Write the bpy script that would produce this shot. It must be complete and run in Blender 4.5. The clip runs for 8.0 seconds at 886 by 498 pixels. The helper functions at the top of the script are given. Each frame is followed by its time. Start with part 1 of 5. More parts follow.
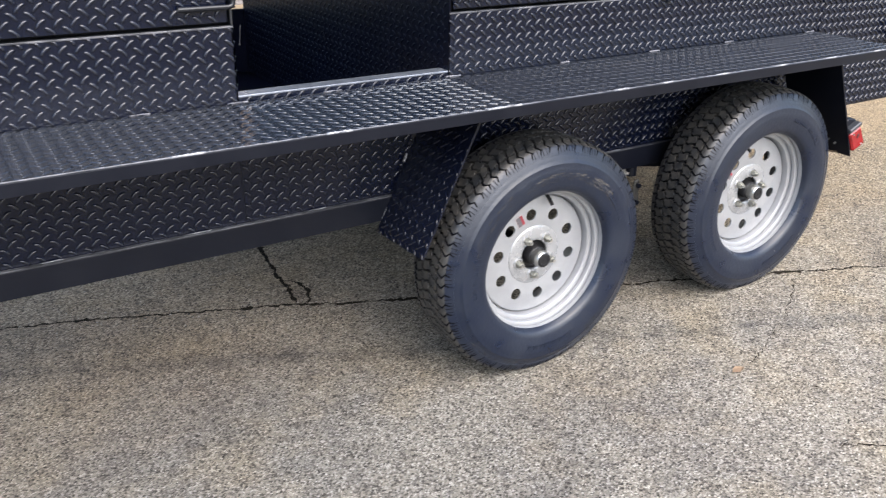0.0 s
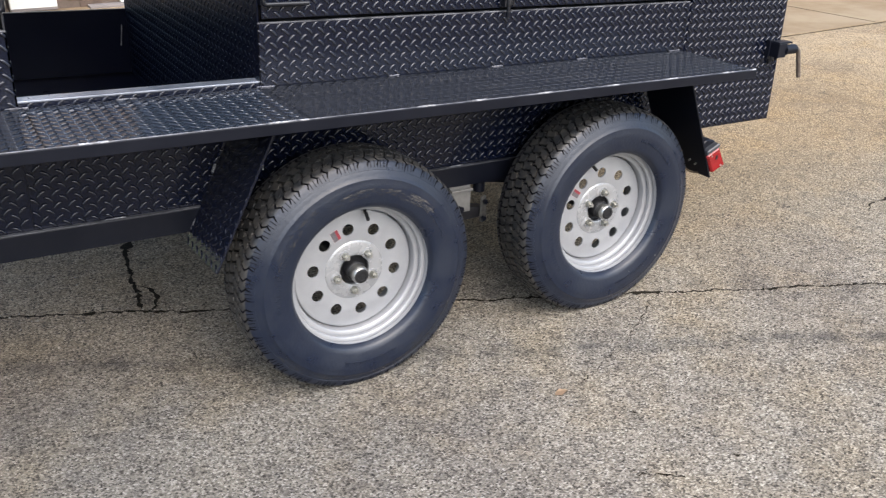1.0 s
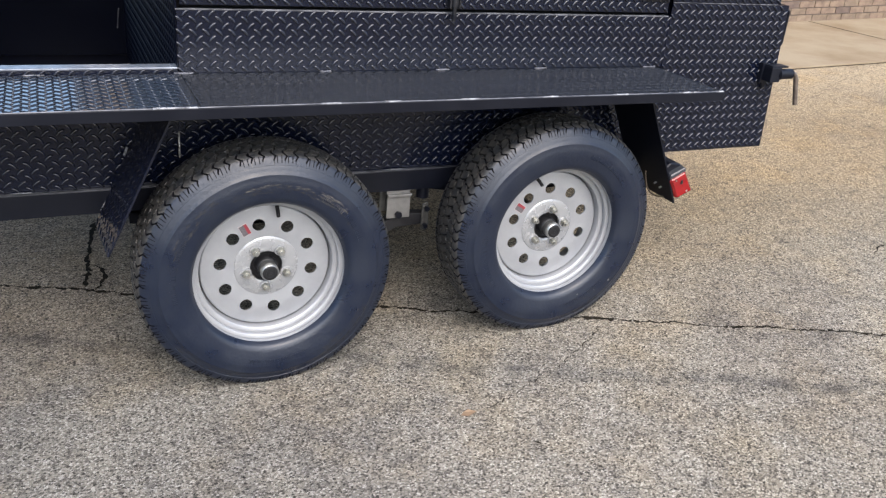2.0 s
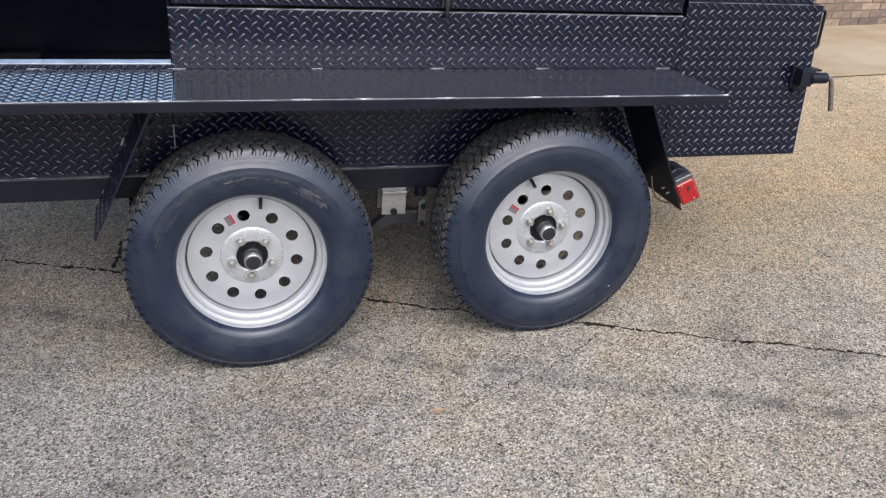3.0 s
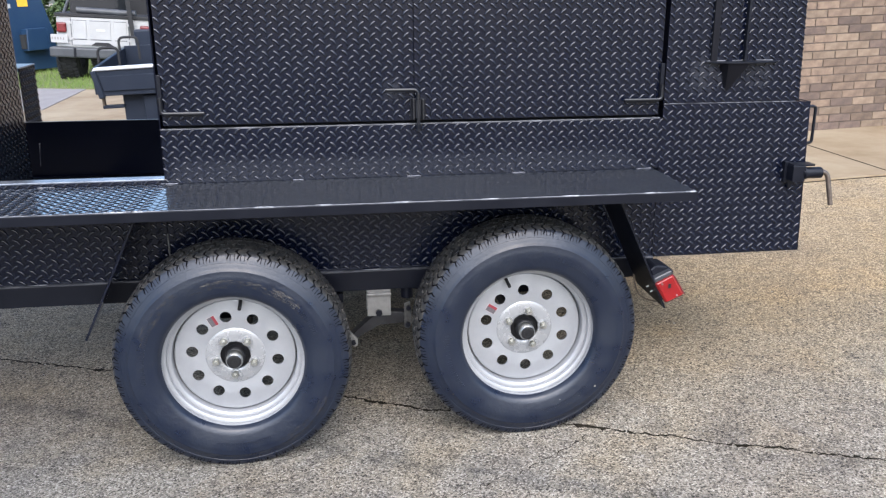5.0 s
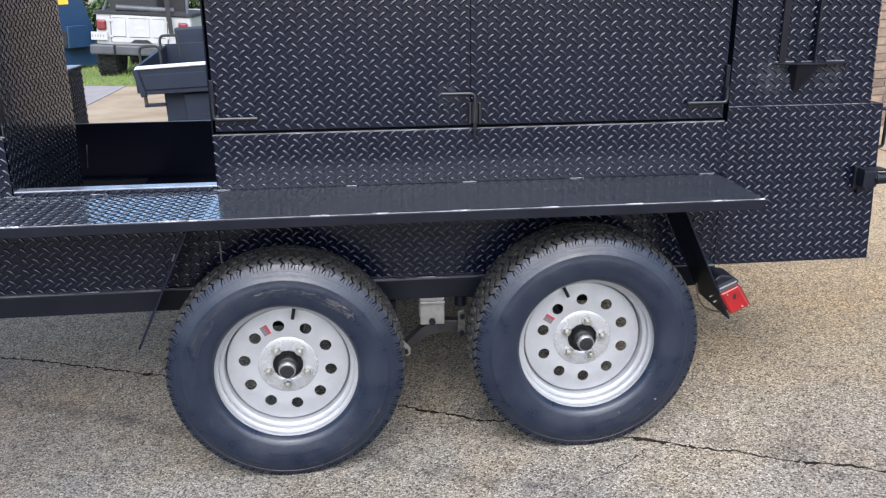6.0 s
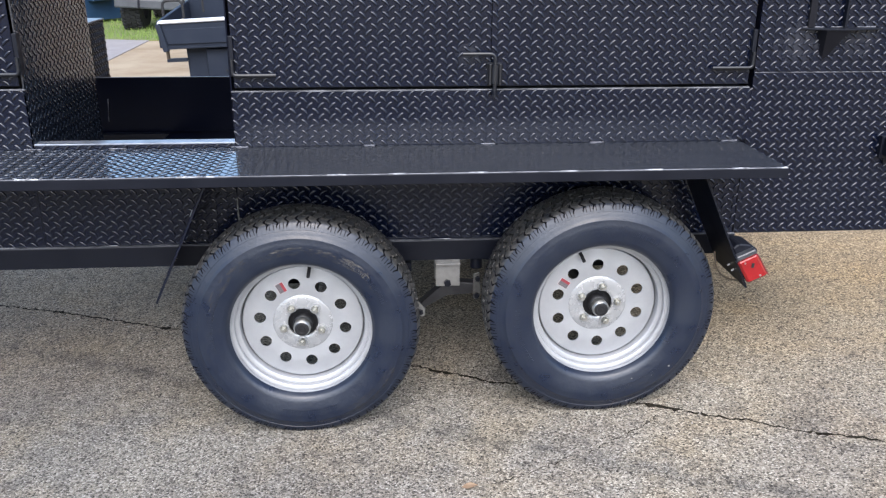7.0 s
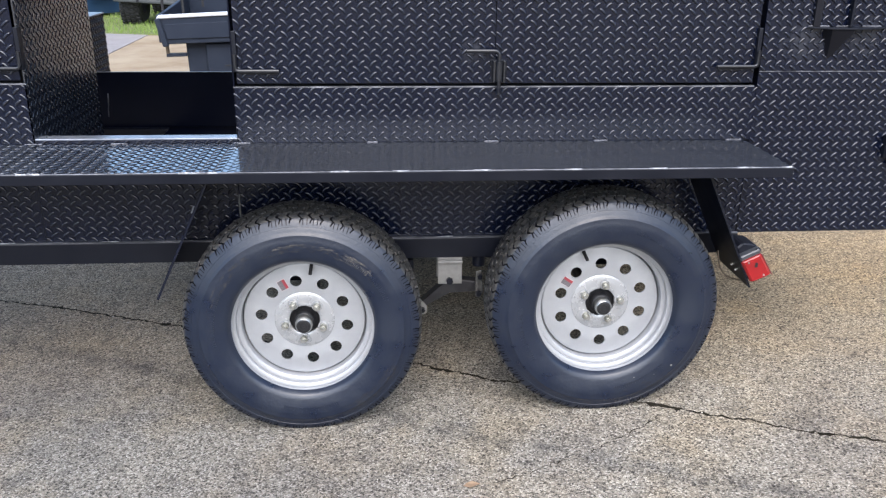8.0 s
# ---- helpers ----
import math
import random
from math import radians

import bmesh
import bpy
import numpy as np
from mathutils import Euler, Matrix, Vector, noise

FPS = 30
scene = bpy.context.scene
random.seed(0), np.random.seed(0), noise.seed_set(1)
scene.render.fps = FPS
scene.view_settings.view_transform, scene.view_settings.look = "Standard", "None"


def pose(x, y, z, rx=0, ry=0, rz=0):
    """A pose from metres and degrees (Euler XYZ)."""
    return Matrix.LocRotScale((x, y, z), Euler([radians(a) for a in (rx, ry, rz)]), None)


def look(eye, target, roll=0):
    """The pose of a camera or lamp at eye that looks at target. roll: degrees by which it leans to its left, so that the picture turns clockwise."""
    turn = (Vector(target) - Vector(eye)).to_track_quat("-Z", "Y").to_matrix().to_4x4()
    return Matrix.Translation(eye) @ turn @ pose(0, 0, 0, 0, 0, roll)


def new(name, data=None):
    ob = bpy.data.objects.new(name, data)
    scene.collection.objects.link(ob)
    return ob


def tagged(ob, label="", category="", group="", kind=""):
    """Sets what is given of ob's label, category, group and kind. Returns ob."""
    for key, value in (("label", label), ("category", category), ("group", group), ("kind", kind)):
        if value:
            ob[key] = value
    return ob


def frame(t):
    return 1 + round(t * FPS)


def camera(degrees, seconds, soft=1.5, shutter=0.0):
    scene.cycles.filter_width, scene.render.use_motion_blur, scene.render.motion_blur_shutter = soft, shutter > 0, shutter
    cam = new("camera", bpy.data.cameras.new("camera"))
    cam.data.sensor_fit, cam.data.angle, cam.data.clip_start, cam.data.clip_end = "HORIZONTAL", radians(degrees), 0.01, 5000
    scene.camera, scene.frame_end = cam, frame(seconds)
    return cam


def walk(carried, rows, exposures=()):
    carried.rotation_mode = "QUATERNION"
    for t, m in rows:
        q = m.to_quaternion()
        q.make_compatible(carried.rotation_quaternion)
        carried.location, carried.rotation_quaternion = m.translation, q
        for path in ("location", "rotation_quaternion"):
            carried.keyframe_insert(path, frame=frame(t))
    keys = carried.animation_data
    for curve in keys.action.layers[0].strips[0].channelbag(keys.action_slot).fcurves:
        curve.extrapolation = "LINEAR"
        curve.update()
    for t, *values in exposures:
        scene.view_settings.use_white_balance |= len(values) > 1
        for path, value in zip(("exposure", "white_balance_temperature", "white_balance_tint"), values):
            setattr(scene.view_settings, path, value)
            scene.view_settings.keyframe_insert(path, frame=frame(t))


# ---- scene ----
cam = camera(55.8, 8.0, soft=1.24, shutter=0.22)
PATH = [
    (0, (-1.323, -1.644, 1.38), (-0.39, -0.101, 0.515), -1.2),
    (0.5, (-1.097, -1.706, 1.398), (-0.143, -0.181, 0.525), -1.5),
    (1, (-0.872, -1.86, 1.399), (0.066, -0.32, 0.535), 0.6),
    (1.5, (-0.679, -1.959, 1.395), (0.233, -0.404, 0.528), 2.9),
    (1.7, (-0.565, -1.985, 1.376), (0.286, -0.381, 0.513), 2.9),
    (2.8, (-0.165, -2.085, 1.378), (0.431, -0.374, 0.510), 2.6),
    (3, (-0.074, -2.146, 1.39), (0.429, -0.414, 0.526), 1.5),
    (3.5, (0.064, -2.182, 1.401), (0.52, -0.418, 0.576), 0.6),
    (4, (0.212, -2.193, 1.391), (0.633, -0.389, 0.639), -0.6),
    (4.2, (0.234, -2.217, 1.367), (0.634, -0.391, 0.656), -1.1),
    (5.3, (0.344, -2.326, 1.388), (0.559, -0.431, 0.787), -2.8),
    (5.5, (0.301, -2.277, 1.412), (0.51, -0.386, 0.793), -2.9),
    (6, (0.267, -2.232, 1.398), (0.44, -0.338, 0.779), -3.0),
    (6.5, (0.274, -2.228, 1.401), (0.417, -0.341, 0.752), -2.4),
    (7, (0.28, -2.228, 1.396), (0.398, -0.36, 0.693), -2.2),
    (7.5, (0.256, -2.22, 1.387), (0.399, -0.353, 0.684), -1.7),
    (8, (0.265, -2.216, 1.396), (0.389, -0.351, 0.685), -1.8),
]
walk(cam, [(t, look(eye, target, roll)) for t, eye, target, roll in PATH], exposures=((0.0, 1.80, 6700, 10), (0.5, 1.52, 6750, 10), (1.0, 1.46, 6750, 10), (1.7, 1.45, 6700, 10), (3.0, 1.46, 6500, 10), (4.0, 1.42, 6400, 10), (5.5, 1.64, 6250, 10), (8.0, 1.67, 6350, 10)))

# ---- light ----
world = bpy.data.worlds.new("sky")
scene.world = world
world.use_nodes = True
wn = world.node_tree
sky = wn.nodes.new("ShaderNodeTexSky")
sky.sky_type, sky.sun_disc = "NISHITA", False
sky.sun_elevation, sky.sun_rotation = radians(50), radians(179)
sky.air_density, sky.dust_density, sky.ozone_density = 1.0, 3.2, 1.9
wn.links.new(sky.outputs[0], wn.nodes["Background"].inputs[0])
wn.nodes["Background"].inputs[1].default_value = 0.145
sun = new("sun", bpy.data.lights.new("sun", "SUN"))
sun.data.energy, sun.data.angle, sun.data.color = 1.45, radians(75), (0.93, 0.97, 1.04)
sun.matrix_world = look((0, 0, 20), (-0.5, 18, 0))

# ---- materials ----


def mat(name, base, rough=0.5, metal=0.0, second=None, scale=8.0, amount=0.5, rough_var=0.1, bump=0.0, bump_scale=200.0, coat=0.0, spec=0.5, per_object=0.0):
    """A principled material: two colours mixed by broad noise, rough grain by fine noise."""
    m = bpy.data.materials.new(name)
    m.use_nodes = True
    nt = m.node_tree
    p = nt.nodes["Principled BSDF"]
    p.inputs["Roughness"].default_value, p.inputs["Metallic"].default_value = rough, metal
    p.inputs["Coat Weight"].default_value, p.inputs["Coat Roughness"].default_value = coat, 0.08
    p.inputs["Specular IOR Level"].default_value = spec
    tc = nt.nodes.new("ShaderNodeTexCoord")
    n1 = nt.nodes.new("ShaderNodeTexNoise")
    n1.inputs["Scale"].default_value, n1.inputs["Detail"].default_value, n1.inputs["Roughness"].default_value = scale, 6, 0.62
    nt.links.new(tc.outputs["Object"], n1.inputs["Vector"])
    ramp = nt.nodes.new("ShaderNodeMapRange")
    ramp.inputs[1].default_value, ramp.inputs[2].default_value = 0.38, 0.66
    ramp.inputs[4].default_value = amount
    nt.links.new(n1.outputs["Fac"], ramp.inputs[0])
    mix = nt.nodes.new("ShaderNodeMix")
    mix.data_type = "RGBA"
    mix.inputs["A"].default_value = (*base, 1)
    mix.inputs["B"].default_value = (*(second or [c * 0.7 for c in base]), 1)
    nt.links.new(ramp.outputs[0], mix.inputs["Factor"])
    out = mix.outputs["Result"]
    if per_object:
        oi = nt.nodes.new("ShaderNodeObjectInfo")
        hsv = nt.nodes.new("ShaderNodeHueSaturation")
        mr = nt.nodes.new("ShaderNodeMapRange")
        mr.inputs[3].default_value, mr.inputs[4].default_value = 1 - per_object, 1 + per_object
        nt.links.new(oi.outputs["Random"], mr.inputs[0])
        nt.links.new(mr.outputs[0], hsv.inputs["Value"])
        nt.links.new(out, hsv.inputs["Color"])
        out = hsv.outputs[0]
    nt.links.new(out, p.inputs["Base Color"])
    n2 = nt.nodes.new("ShaderNodeTexNoise")
    n2.inputs["Scale"].default_value, n2.inputs["Detail"].default_value = bump_scale, 4
    nt.links.new(tc.outputs["Object"], n2.inputs["Vector"])
    rr = nt.nodes.new("ShaderNodeMapRange")
    rr.inputs[3].default_value, rr.inputs[4].default_value = max(0.02, rough - rough_var), min(1, rough + rough_var)
    nt.links.new(n1.outputs["Fac"], rr.inputs[0])
    nt.links.new(rr.outputs[0], p.inputs["Roughness"])
    if bump:
        b = nt.nodes.new("ShaderNodeBump")
        b.inputs["Strength"].default_value, b.inputs["Distance"].default_value = 0.6, bump
        nt.links.new(n2.outputs["Fac"], b.inputs["Height"])
        nt.links.new(b.outputs[0], p.inputs["Normal"])
    return m


BAND = (0.4426, 0.8967, 0.122)     # unit normal and offset of the tar line


def aggregate(name):
    """Old asphalt worn down to its pale gravel: stones of two sizes in a dark binder, stained in broad patches."""
    m = bpy.data.materials.new(name)
    m.use_nodes = True
    nt = m.node_tree
    p = nt.nodes["Principled BSDF"]
    p.inputs["Roughness"].default_value, p.inputs["Specular IOR Level"].default_value = 0.82, 0.3
    tc = nt.nodes.new("ShaderNodeTexCoord")

    def node(kind, **values):
        n = nt.nodes.new(kind)
        for key, value in values.items():
            n.inputs[key].default_value = value
        return n

    def link(a, b):
        nt.links.new(a, b)

    def mix(a, b, fac, blend="MIX"):
        n = nt.nodes.new("ShaderNodeMix")
        n.data_type, n.blend_type = "RGBA", blend
        for value, key in ((a, "A"), (b, "B")):
            if isinstance(value, tuple):
                n.inputs[key].default_value = (*value, 1)
            else:
                link(value, n.inputs[key])
        if isinstance(fac, float):
            n.inputs["Factor"].default_value = fac
        else:
            link(fac, n.inputs["Factor"])
        return n.outputs["Result"]

    def span(value, a, b, c=0.0, d=1.0):
        n = nt.nodes.new("ShaderNodeMapRange")
        n.inputs[1].default_value, n.inputs[2].default_value, n.inputs[3].default_value, n.inputs[4].default_value = a, b, c, d
        link(value, n.inputs[0])
        return n.outputs[0]

    wob = node("ShaderNodeTexNoise", Scale=90.0, Detail=2.0)
    link(tc.outputs["Object"], wob.inputs["Vector"])
    vec = nt.nodes.new("ShaderNodeMix")
    vec.data_type = "VECTOR"
    vec.inputs["Factor"].default_value = 0.006
    link(tc.outputs["Object"], vec.inputs["A"])
    link(wob.outputs["Color"], vec.inputs["B"])
    big = node("ShaderNodeTexVoronoi", Scale=204.0)
    small = node("ShaderNodeTexVoronoi", Scale=400.0)
    edge = node("ShaderNodeTexVoronoi", Scale=204.0)
    edge.feature = "DISTANCE_TO_EDGE"
    for n in (big, small, edge):
        link(vec.outputs["Result"], n.inputs["Vector"])
    sep = nt.nodes.new("ShaderNodeSeparateColor")
    link(big.outputs["Color"], sep.inputs[0])
    sep2 = nt.nodes.new("ShaderNodeSeparateColor")
    link(small.outputs["Color"], sep2.inputs[0])
    stone = nt.nodes.new("ShaderNodeValToRGB")
    stone.color_ramp.interpolation = "LINEAR"
    marks = ((0.0, (0.026, 0.023, 0.019)), (0.20, (0.098, 0.087, 0.071)), (0.42, (0.222, 0.200, 0.164)), (0.75, (0.335, 0.307, 0.256)), (1.0, (0.54, 0.51, 0.45)))
    while len(stone.color_ramp.elements) < len(marks):
        stone.color_ramp.elements.new(0.5)
    for e, (at, c) in zip(stone.color_ramp.elements, marks):
        e.position, e.color = at, (*c, 1)
    link(sep.outputs[0], stone.inputs[0])
    fines = mix((0.045, 0.041, 0.036), (0.33, 0.302, 0.257), sep2.outputs[0])
    body = mix(fines, stone.outputs[0], span(edge.outputs["Distance"], 0.0, 0.16))
    # sparse pits where stones have come out
    pit = node("ShaderNodeTexVoronoi", Scale=95.0)
    link(vec.outputs["Result"], pit.inputs["Vector"])
    sep3 = nt.nodes.new("ShaderNodeSeparateColor")
    link(pit.outputs["Color"], sep3.inputs[0])
    hole = nt.nodes.new("ShaderNodeMath")
    hole.operation = "MULTIPLY"
    link(span(sep3.outputs[0], 0.26, 0.16), hole.inputs[0])
    link(span(pit.outputs["Distance"], 0.50, 0.30), hole.inputs[1])
    body = mix(body, (0.30, 0.29, 0.28), hole.outputs[0], "MULTIPLY")
    # broad stains and tones: the greyer stretch, rusty patches, dark drips
    n1 = node("ShaderNodeTexNoise", Scale=0.9, Detail=6.0, Roughness=0.6)
    n2 = node("ShaderNodeTexNoise", Scale=2.6, Detail=7.0, Roughness=0.65)
    n3 = node("ShaderNodeTexNoise", Scale=14.0, Detail=5.0, Roughness=0.6)
    for n in (n1, n2, n3):
        link(tc.outputs["Object"], n.inputs["Vector"])
    xyz = nt.nodes.new("ShaderNodeSeparateXYZ")
    link(tc.outputs["Object"], xyz.inputs[0])
    drift = nt.nodes.new("ShaderNodeMath")
    drift.operation = "MULTIPLY_ADD"
    link(n1.outputs["Fac"], drift.inputs[0])
    drift.inputs[1].default_value = 1.6
    link(xyz.outputs[0], drift.inputs[2])
    grey = span(drift.outputs[0], 1.6, 0.1)
    body = mix(body, (0.82, 0.84, 0.87), grey, "MULTIPLY")
    far = nt.nodes.new("ShaderNodeMath")
    far.operation = "MULTIPLY_ADD"
    link(n1.outputs["Fac"], far.inputs[0])
    far.inputs[1].default_value = 1.2
    link(xyz.outputs[1], far.inputs[2])
    both = nt.nodes.new("ShaderNodeMath")
    both.operation = "MULTIPLY"
    link(span(far.outputs[0], 0.45, 1.4), both.inputs[0])
    link(span(drift.outputs[0], 0.3, 1.9), both.inputs[1])
    body = mix(body, (1.08, 1.02, 0.92), both.outputs[0], "MULTIPLY")
    # paler under and behind the trailer, which lifts the shade there by colour
    body = mix(body, (1.24, 1.17, 1.07), span(far.outputs[0], 0.8, 1.5), "MULTIPLY")
    body = mix(body, (1.24, 1.20, 1.12), span(drift.outputs[0], 1.5, 2.4), "MULTIPLY")
    # a long faint tar line in front of the wheels
    dot = nt.nodes.new("ShaderNodeVectorMath")
    dot.operation = "DOT_PRODUCT"
    link(tc.outputs["Object"], dot.inputs[0])
    dot.inputs[1].default_value = (BAND[0], BAND[1], 0)
    wave = nt.nodes.new("ShaderNodeMath")
    wave.operation = "MULTIPLY_ADD"
    link(n2.outputs["Fac"], wave.inputs[0])
    wave.inputs[1].default_value = 0.09
    link(dot.outputs["Value"], wave.inputs[2])
    off = nt.nodes.new("ShaderNodeMath")
    off.operation = "SUBTRACT"
    link(wave.outputs[0], off.inputs[0])
    off.inputs[1].default_value = BAND[2] + 0.045
    size = nt.nodes.new("ShaderNodeMath")
    size.operation = "ABSOLUTE"
    link(off.outputs[0], size.inputs[0])
    band = nt.nodes.new("ShaderNodeMath")
    band.operation = "MULTIPLY"
    link(span(size.outputs[0], 0.055, 0.0), band.inputs[0])
    link(span(n3.outputs["Fac"], 0.35, 0.6, 0.15, 0.75), band.inputs[1])
    body = mix(body, (0.40, 0.42, 0.46), band.outputs[0], "MULTIPLY")
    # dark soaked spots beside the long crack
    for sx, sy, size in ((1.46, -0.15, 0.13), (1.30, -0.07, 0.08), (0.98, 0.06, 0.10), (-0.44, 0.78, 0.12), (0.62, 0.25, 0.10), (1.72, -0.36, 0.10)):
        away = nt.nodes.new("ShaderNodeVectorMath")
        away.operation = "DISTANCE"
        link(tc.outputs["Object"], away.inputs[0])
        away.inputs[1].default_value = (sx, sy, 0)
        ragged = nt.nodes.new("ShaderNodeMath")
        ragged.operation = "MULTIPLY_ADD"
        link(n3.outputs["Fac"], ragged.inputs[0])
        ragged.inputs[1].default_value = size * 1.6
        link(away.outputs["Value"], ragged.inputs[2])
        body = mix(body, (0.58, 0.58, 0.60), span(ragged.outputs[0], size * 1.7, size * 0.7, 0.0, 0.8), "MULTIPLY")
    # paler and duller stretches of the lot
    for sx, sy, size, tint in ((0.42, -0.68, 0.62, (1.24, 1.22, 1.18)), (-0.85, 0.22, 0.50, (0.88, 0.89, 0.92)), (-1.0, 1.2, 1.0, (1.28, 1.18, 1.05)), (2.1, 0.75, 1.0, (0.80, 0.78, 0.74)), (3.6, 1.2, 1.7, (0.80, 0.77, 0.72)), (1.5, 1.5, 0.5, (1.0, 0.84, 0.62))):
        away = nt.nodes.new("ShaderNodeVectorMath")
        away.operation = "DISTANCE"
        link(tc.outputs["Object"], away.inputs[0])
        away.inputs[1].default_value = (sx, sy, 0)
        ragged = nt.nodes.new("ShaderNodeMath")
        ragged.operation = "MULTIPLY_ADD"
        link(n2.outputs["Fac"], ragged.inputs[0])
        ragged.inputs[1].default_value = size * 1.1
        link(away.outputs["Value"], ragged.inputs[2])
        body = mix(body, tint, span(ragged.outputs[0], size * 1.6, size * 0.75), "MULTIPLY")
    body = mix(body, (1.06, 0.95, 0.76), span(n2.outputs["Fac"], 0.47, 0.66, 0.0, 0.60), "MULTIPLY")
    body = mix(body, (0.55, 0.55, 0.57), span(n3.outputs["Fac"], 0.52, 0.72, 0.0, 0.8), "MULTIPLY")
    body = mix(body, (1.25, 1.22, 1.16), span(n2.outputs["Fac"], 0.46, 0.30, 0.0, 0.6), "MULTIPLY")
    body = mix(body, (0.76, 0.76, 0.79), span(n1.outputs["Fac"], 0.50, 0.64, 0.0, 0.9), "MULTIPLY")
    body = mix(body, (0.93, 0.922, 0.912), 1.0, "MULTIPLY")
    link(body, p.inputs["Base Color"])
    b1 = node("ShaderNodeBump", Strength=0.60, Distance=0.0030)
    link(span(edge.outputs["Distance"], 0.0, 0.25), b1.inputs["Height"])
    b2 = node("ShaderNodeBump", Strength=0.6, Distance=0.0015)
    link(sep2.outputs[1], b2.inputs["Height"])
    link(b1.outputs[0], b2.inputs["Normal"])
    link(b2.outputs[0], p.inputs["Normal"])
    return m


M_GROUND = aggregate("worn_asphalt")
M_BLACK = mat("black_gloss_paint", (0.0030, 0.0037, 0.0085), 0.22, second=(0.006, 0.007, 0.013), scale=5, rough_var=0.10, bump=0.0004, bump_scale=60)
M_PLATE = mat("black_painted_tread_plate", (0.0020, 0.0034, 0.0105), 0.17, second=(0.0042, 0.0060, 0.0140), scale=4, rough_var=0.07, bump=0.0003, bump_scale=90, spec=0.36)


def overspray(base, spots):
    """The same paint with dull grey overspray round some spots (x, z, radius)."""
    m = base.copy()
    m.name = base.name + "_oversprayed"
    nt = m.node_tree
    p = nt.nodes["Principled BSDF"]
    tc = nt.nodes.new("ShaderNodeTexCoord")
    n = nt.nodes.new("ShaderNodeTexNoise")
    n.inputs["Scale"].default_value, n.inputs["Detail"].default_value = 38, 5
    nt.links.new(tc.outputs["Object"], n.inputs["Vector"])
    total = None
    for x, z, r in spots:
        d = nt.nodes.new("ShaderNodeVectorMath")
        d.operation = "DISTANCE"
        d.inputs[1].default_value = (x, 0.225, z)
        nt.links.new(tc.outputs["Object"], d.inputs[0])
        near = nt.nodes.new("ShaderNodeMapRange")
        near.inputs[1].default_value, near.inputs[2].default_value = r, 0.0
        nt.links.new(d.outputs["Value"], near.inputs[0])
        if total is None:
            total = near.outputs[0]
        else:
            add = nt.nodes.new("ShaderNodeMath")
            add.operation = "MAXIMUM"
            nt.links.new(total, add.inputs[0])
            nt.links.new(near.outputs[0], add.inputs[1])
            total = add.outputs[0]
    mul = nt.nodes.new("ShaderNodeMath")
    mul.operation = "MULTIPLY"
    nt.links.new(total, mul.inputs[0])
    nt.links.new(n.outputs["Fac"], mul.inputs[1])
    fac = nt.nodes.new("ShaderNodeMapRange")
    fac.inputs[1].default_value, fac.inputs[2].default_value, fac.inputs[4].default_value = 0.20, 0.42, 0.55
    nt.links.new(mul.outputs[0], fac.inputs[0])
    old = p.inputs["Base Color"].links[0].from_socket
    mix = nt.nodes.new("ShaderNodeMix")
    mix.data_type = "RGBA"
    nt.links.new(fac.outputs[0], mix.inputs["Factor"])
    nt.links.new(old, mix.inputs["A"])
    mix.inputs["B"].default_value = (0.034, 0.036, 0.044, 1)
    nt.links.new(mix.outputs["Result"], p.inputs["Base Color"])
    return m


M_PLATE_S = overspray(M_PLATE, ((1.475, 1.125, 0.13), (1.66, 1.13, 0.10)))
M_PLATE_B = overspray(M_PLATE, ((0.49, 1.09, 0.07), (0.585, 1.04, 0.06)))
M_FLAP = mat("gloss_black_fender_plate", (0.0024, 0.0036, 0.0100), 0.10, second=(0.0046, 0.0060, 0.0130), scale=4, rough_var=0.04, spec=0.5)
# lighter, glossier copy of the plate paint that lifts the lugs' highlights
M_LUG = mat("black_lug_highlight", (0.0032, 0.0046, 0.0118), 0.165, second=(0.008, 0.0095, 0.016), scale=9, rough_var=0.07, spec=0.66)
M_ROD = mat("gloss_black_rod", (0.004, 0.0045, 0.007), 0.30, 0.0, second=(0.010, 0.0105, 0.013), scale=40, amount=0.8, spec=0.5)
# lighter and glossier than the plate paint of the walls
M_BENCH = mat("glossy_black_bench_plate", (0.006, 0.0075, 0.012), 0.13, second=(0.013, 0.015, 0.020), scale=3, rough_var=0.08, spec=0.9, bump=0.0003, bump_scale=90, coat=0.6)
# lighter, glossier copy of the plate paint, for the glare on this side
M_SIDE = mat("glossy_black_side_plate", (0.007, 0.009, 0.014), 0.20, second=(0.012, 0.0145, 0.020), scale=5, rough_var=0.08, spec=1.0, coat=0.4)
M_SATIN = mat("black_satin_steel", (0.0034, 0.0042, 0.0078), 0.36, second=(0.0068, 0.0078, 0.0125), scale=9, rough_var=0.12, spec=0.22)
M_WELD = mat("weld_bead_grey", (0.40, 0.40, 0.41), 0.42, 0.4, second=(0.07, 0.07, 0.078), scale=60, amount=1.0, bump=0.001, bump_scale=400)
M_WELD_B = mat("overpainted_weld", (0.17, 0.17, 0.185), 0.45, 0.3, second=(0.02, 0.02, 0.025), scale=60, amount=1.0, bump=0.001, bump_scale=400)
# worn paint, made paler still by the edge glint put in its colour
M_EDGE = mat("worn_glinting_edge", (0.030, 0.031, 0.036), 0.32, 0.2, second=(0.20, 0.20, 0.215), scale=16, amount=0.8)
# pale metal that puts the sky's sheen on upward-facing ledges
M_SHEEN = mat("pale_ledge_sheen", (0.30, 0.32, 0.36), 0.30, 0.7, second=(0.09, 0.10, 0.12), scale=10, amount=0.8)
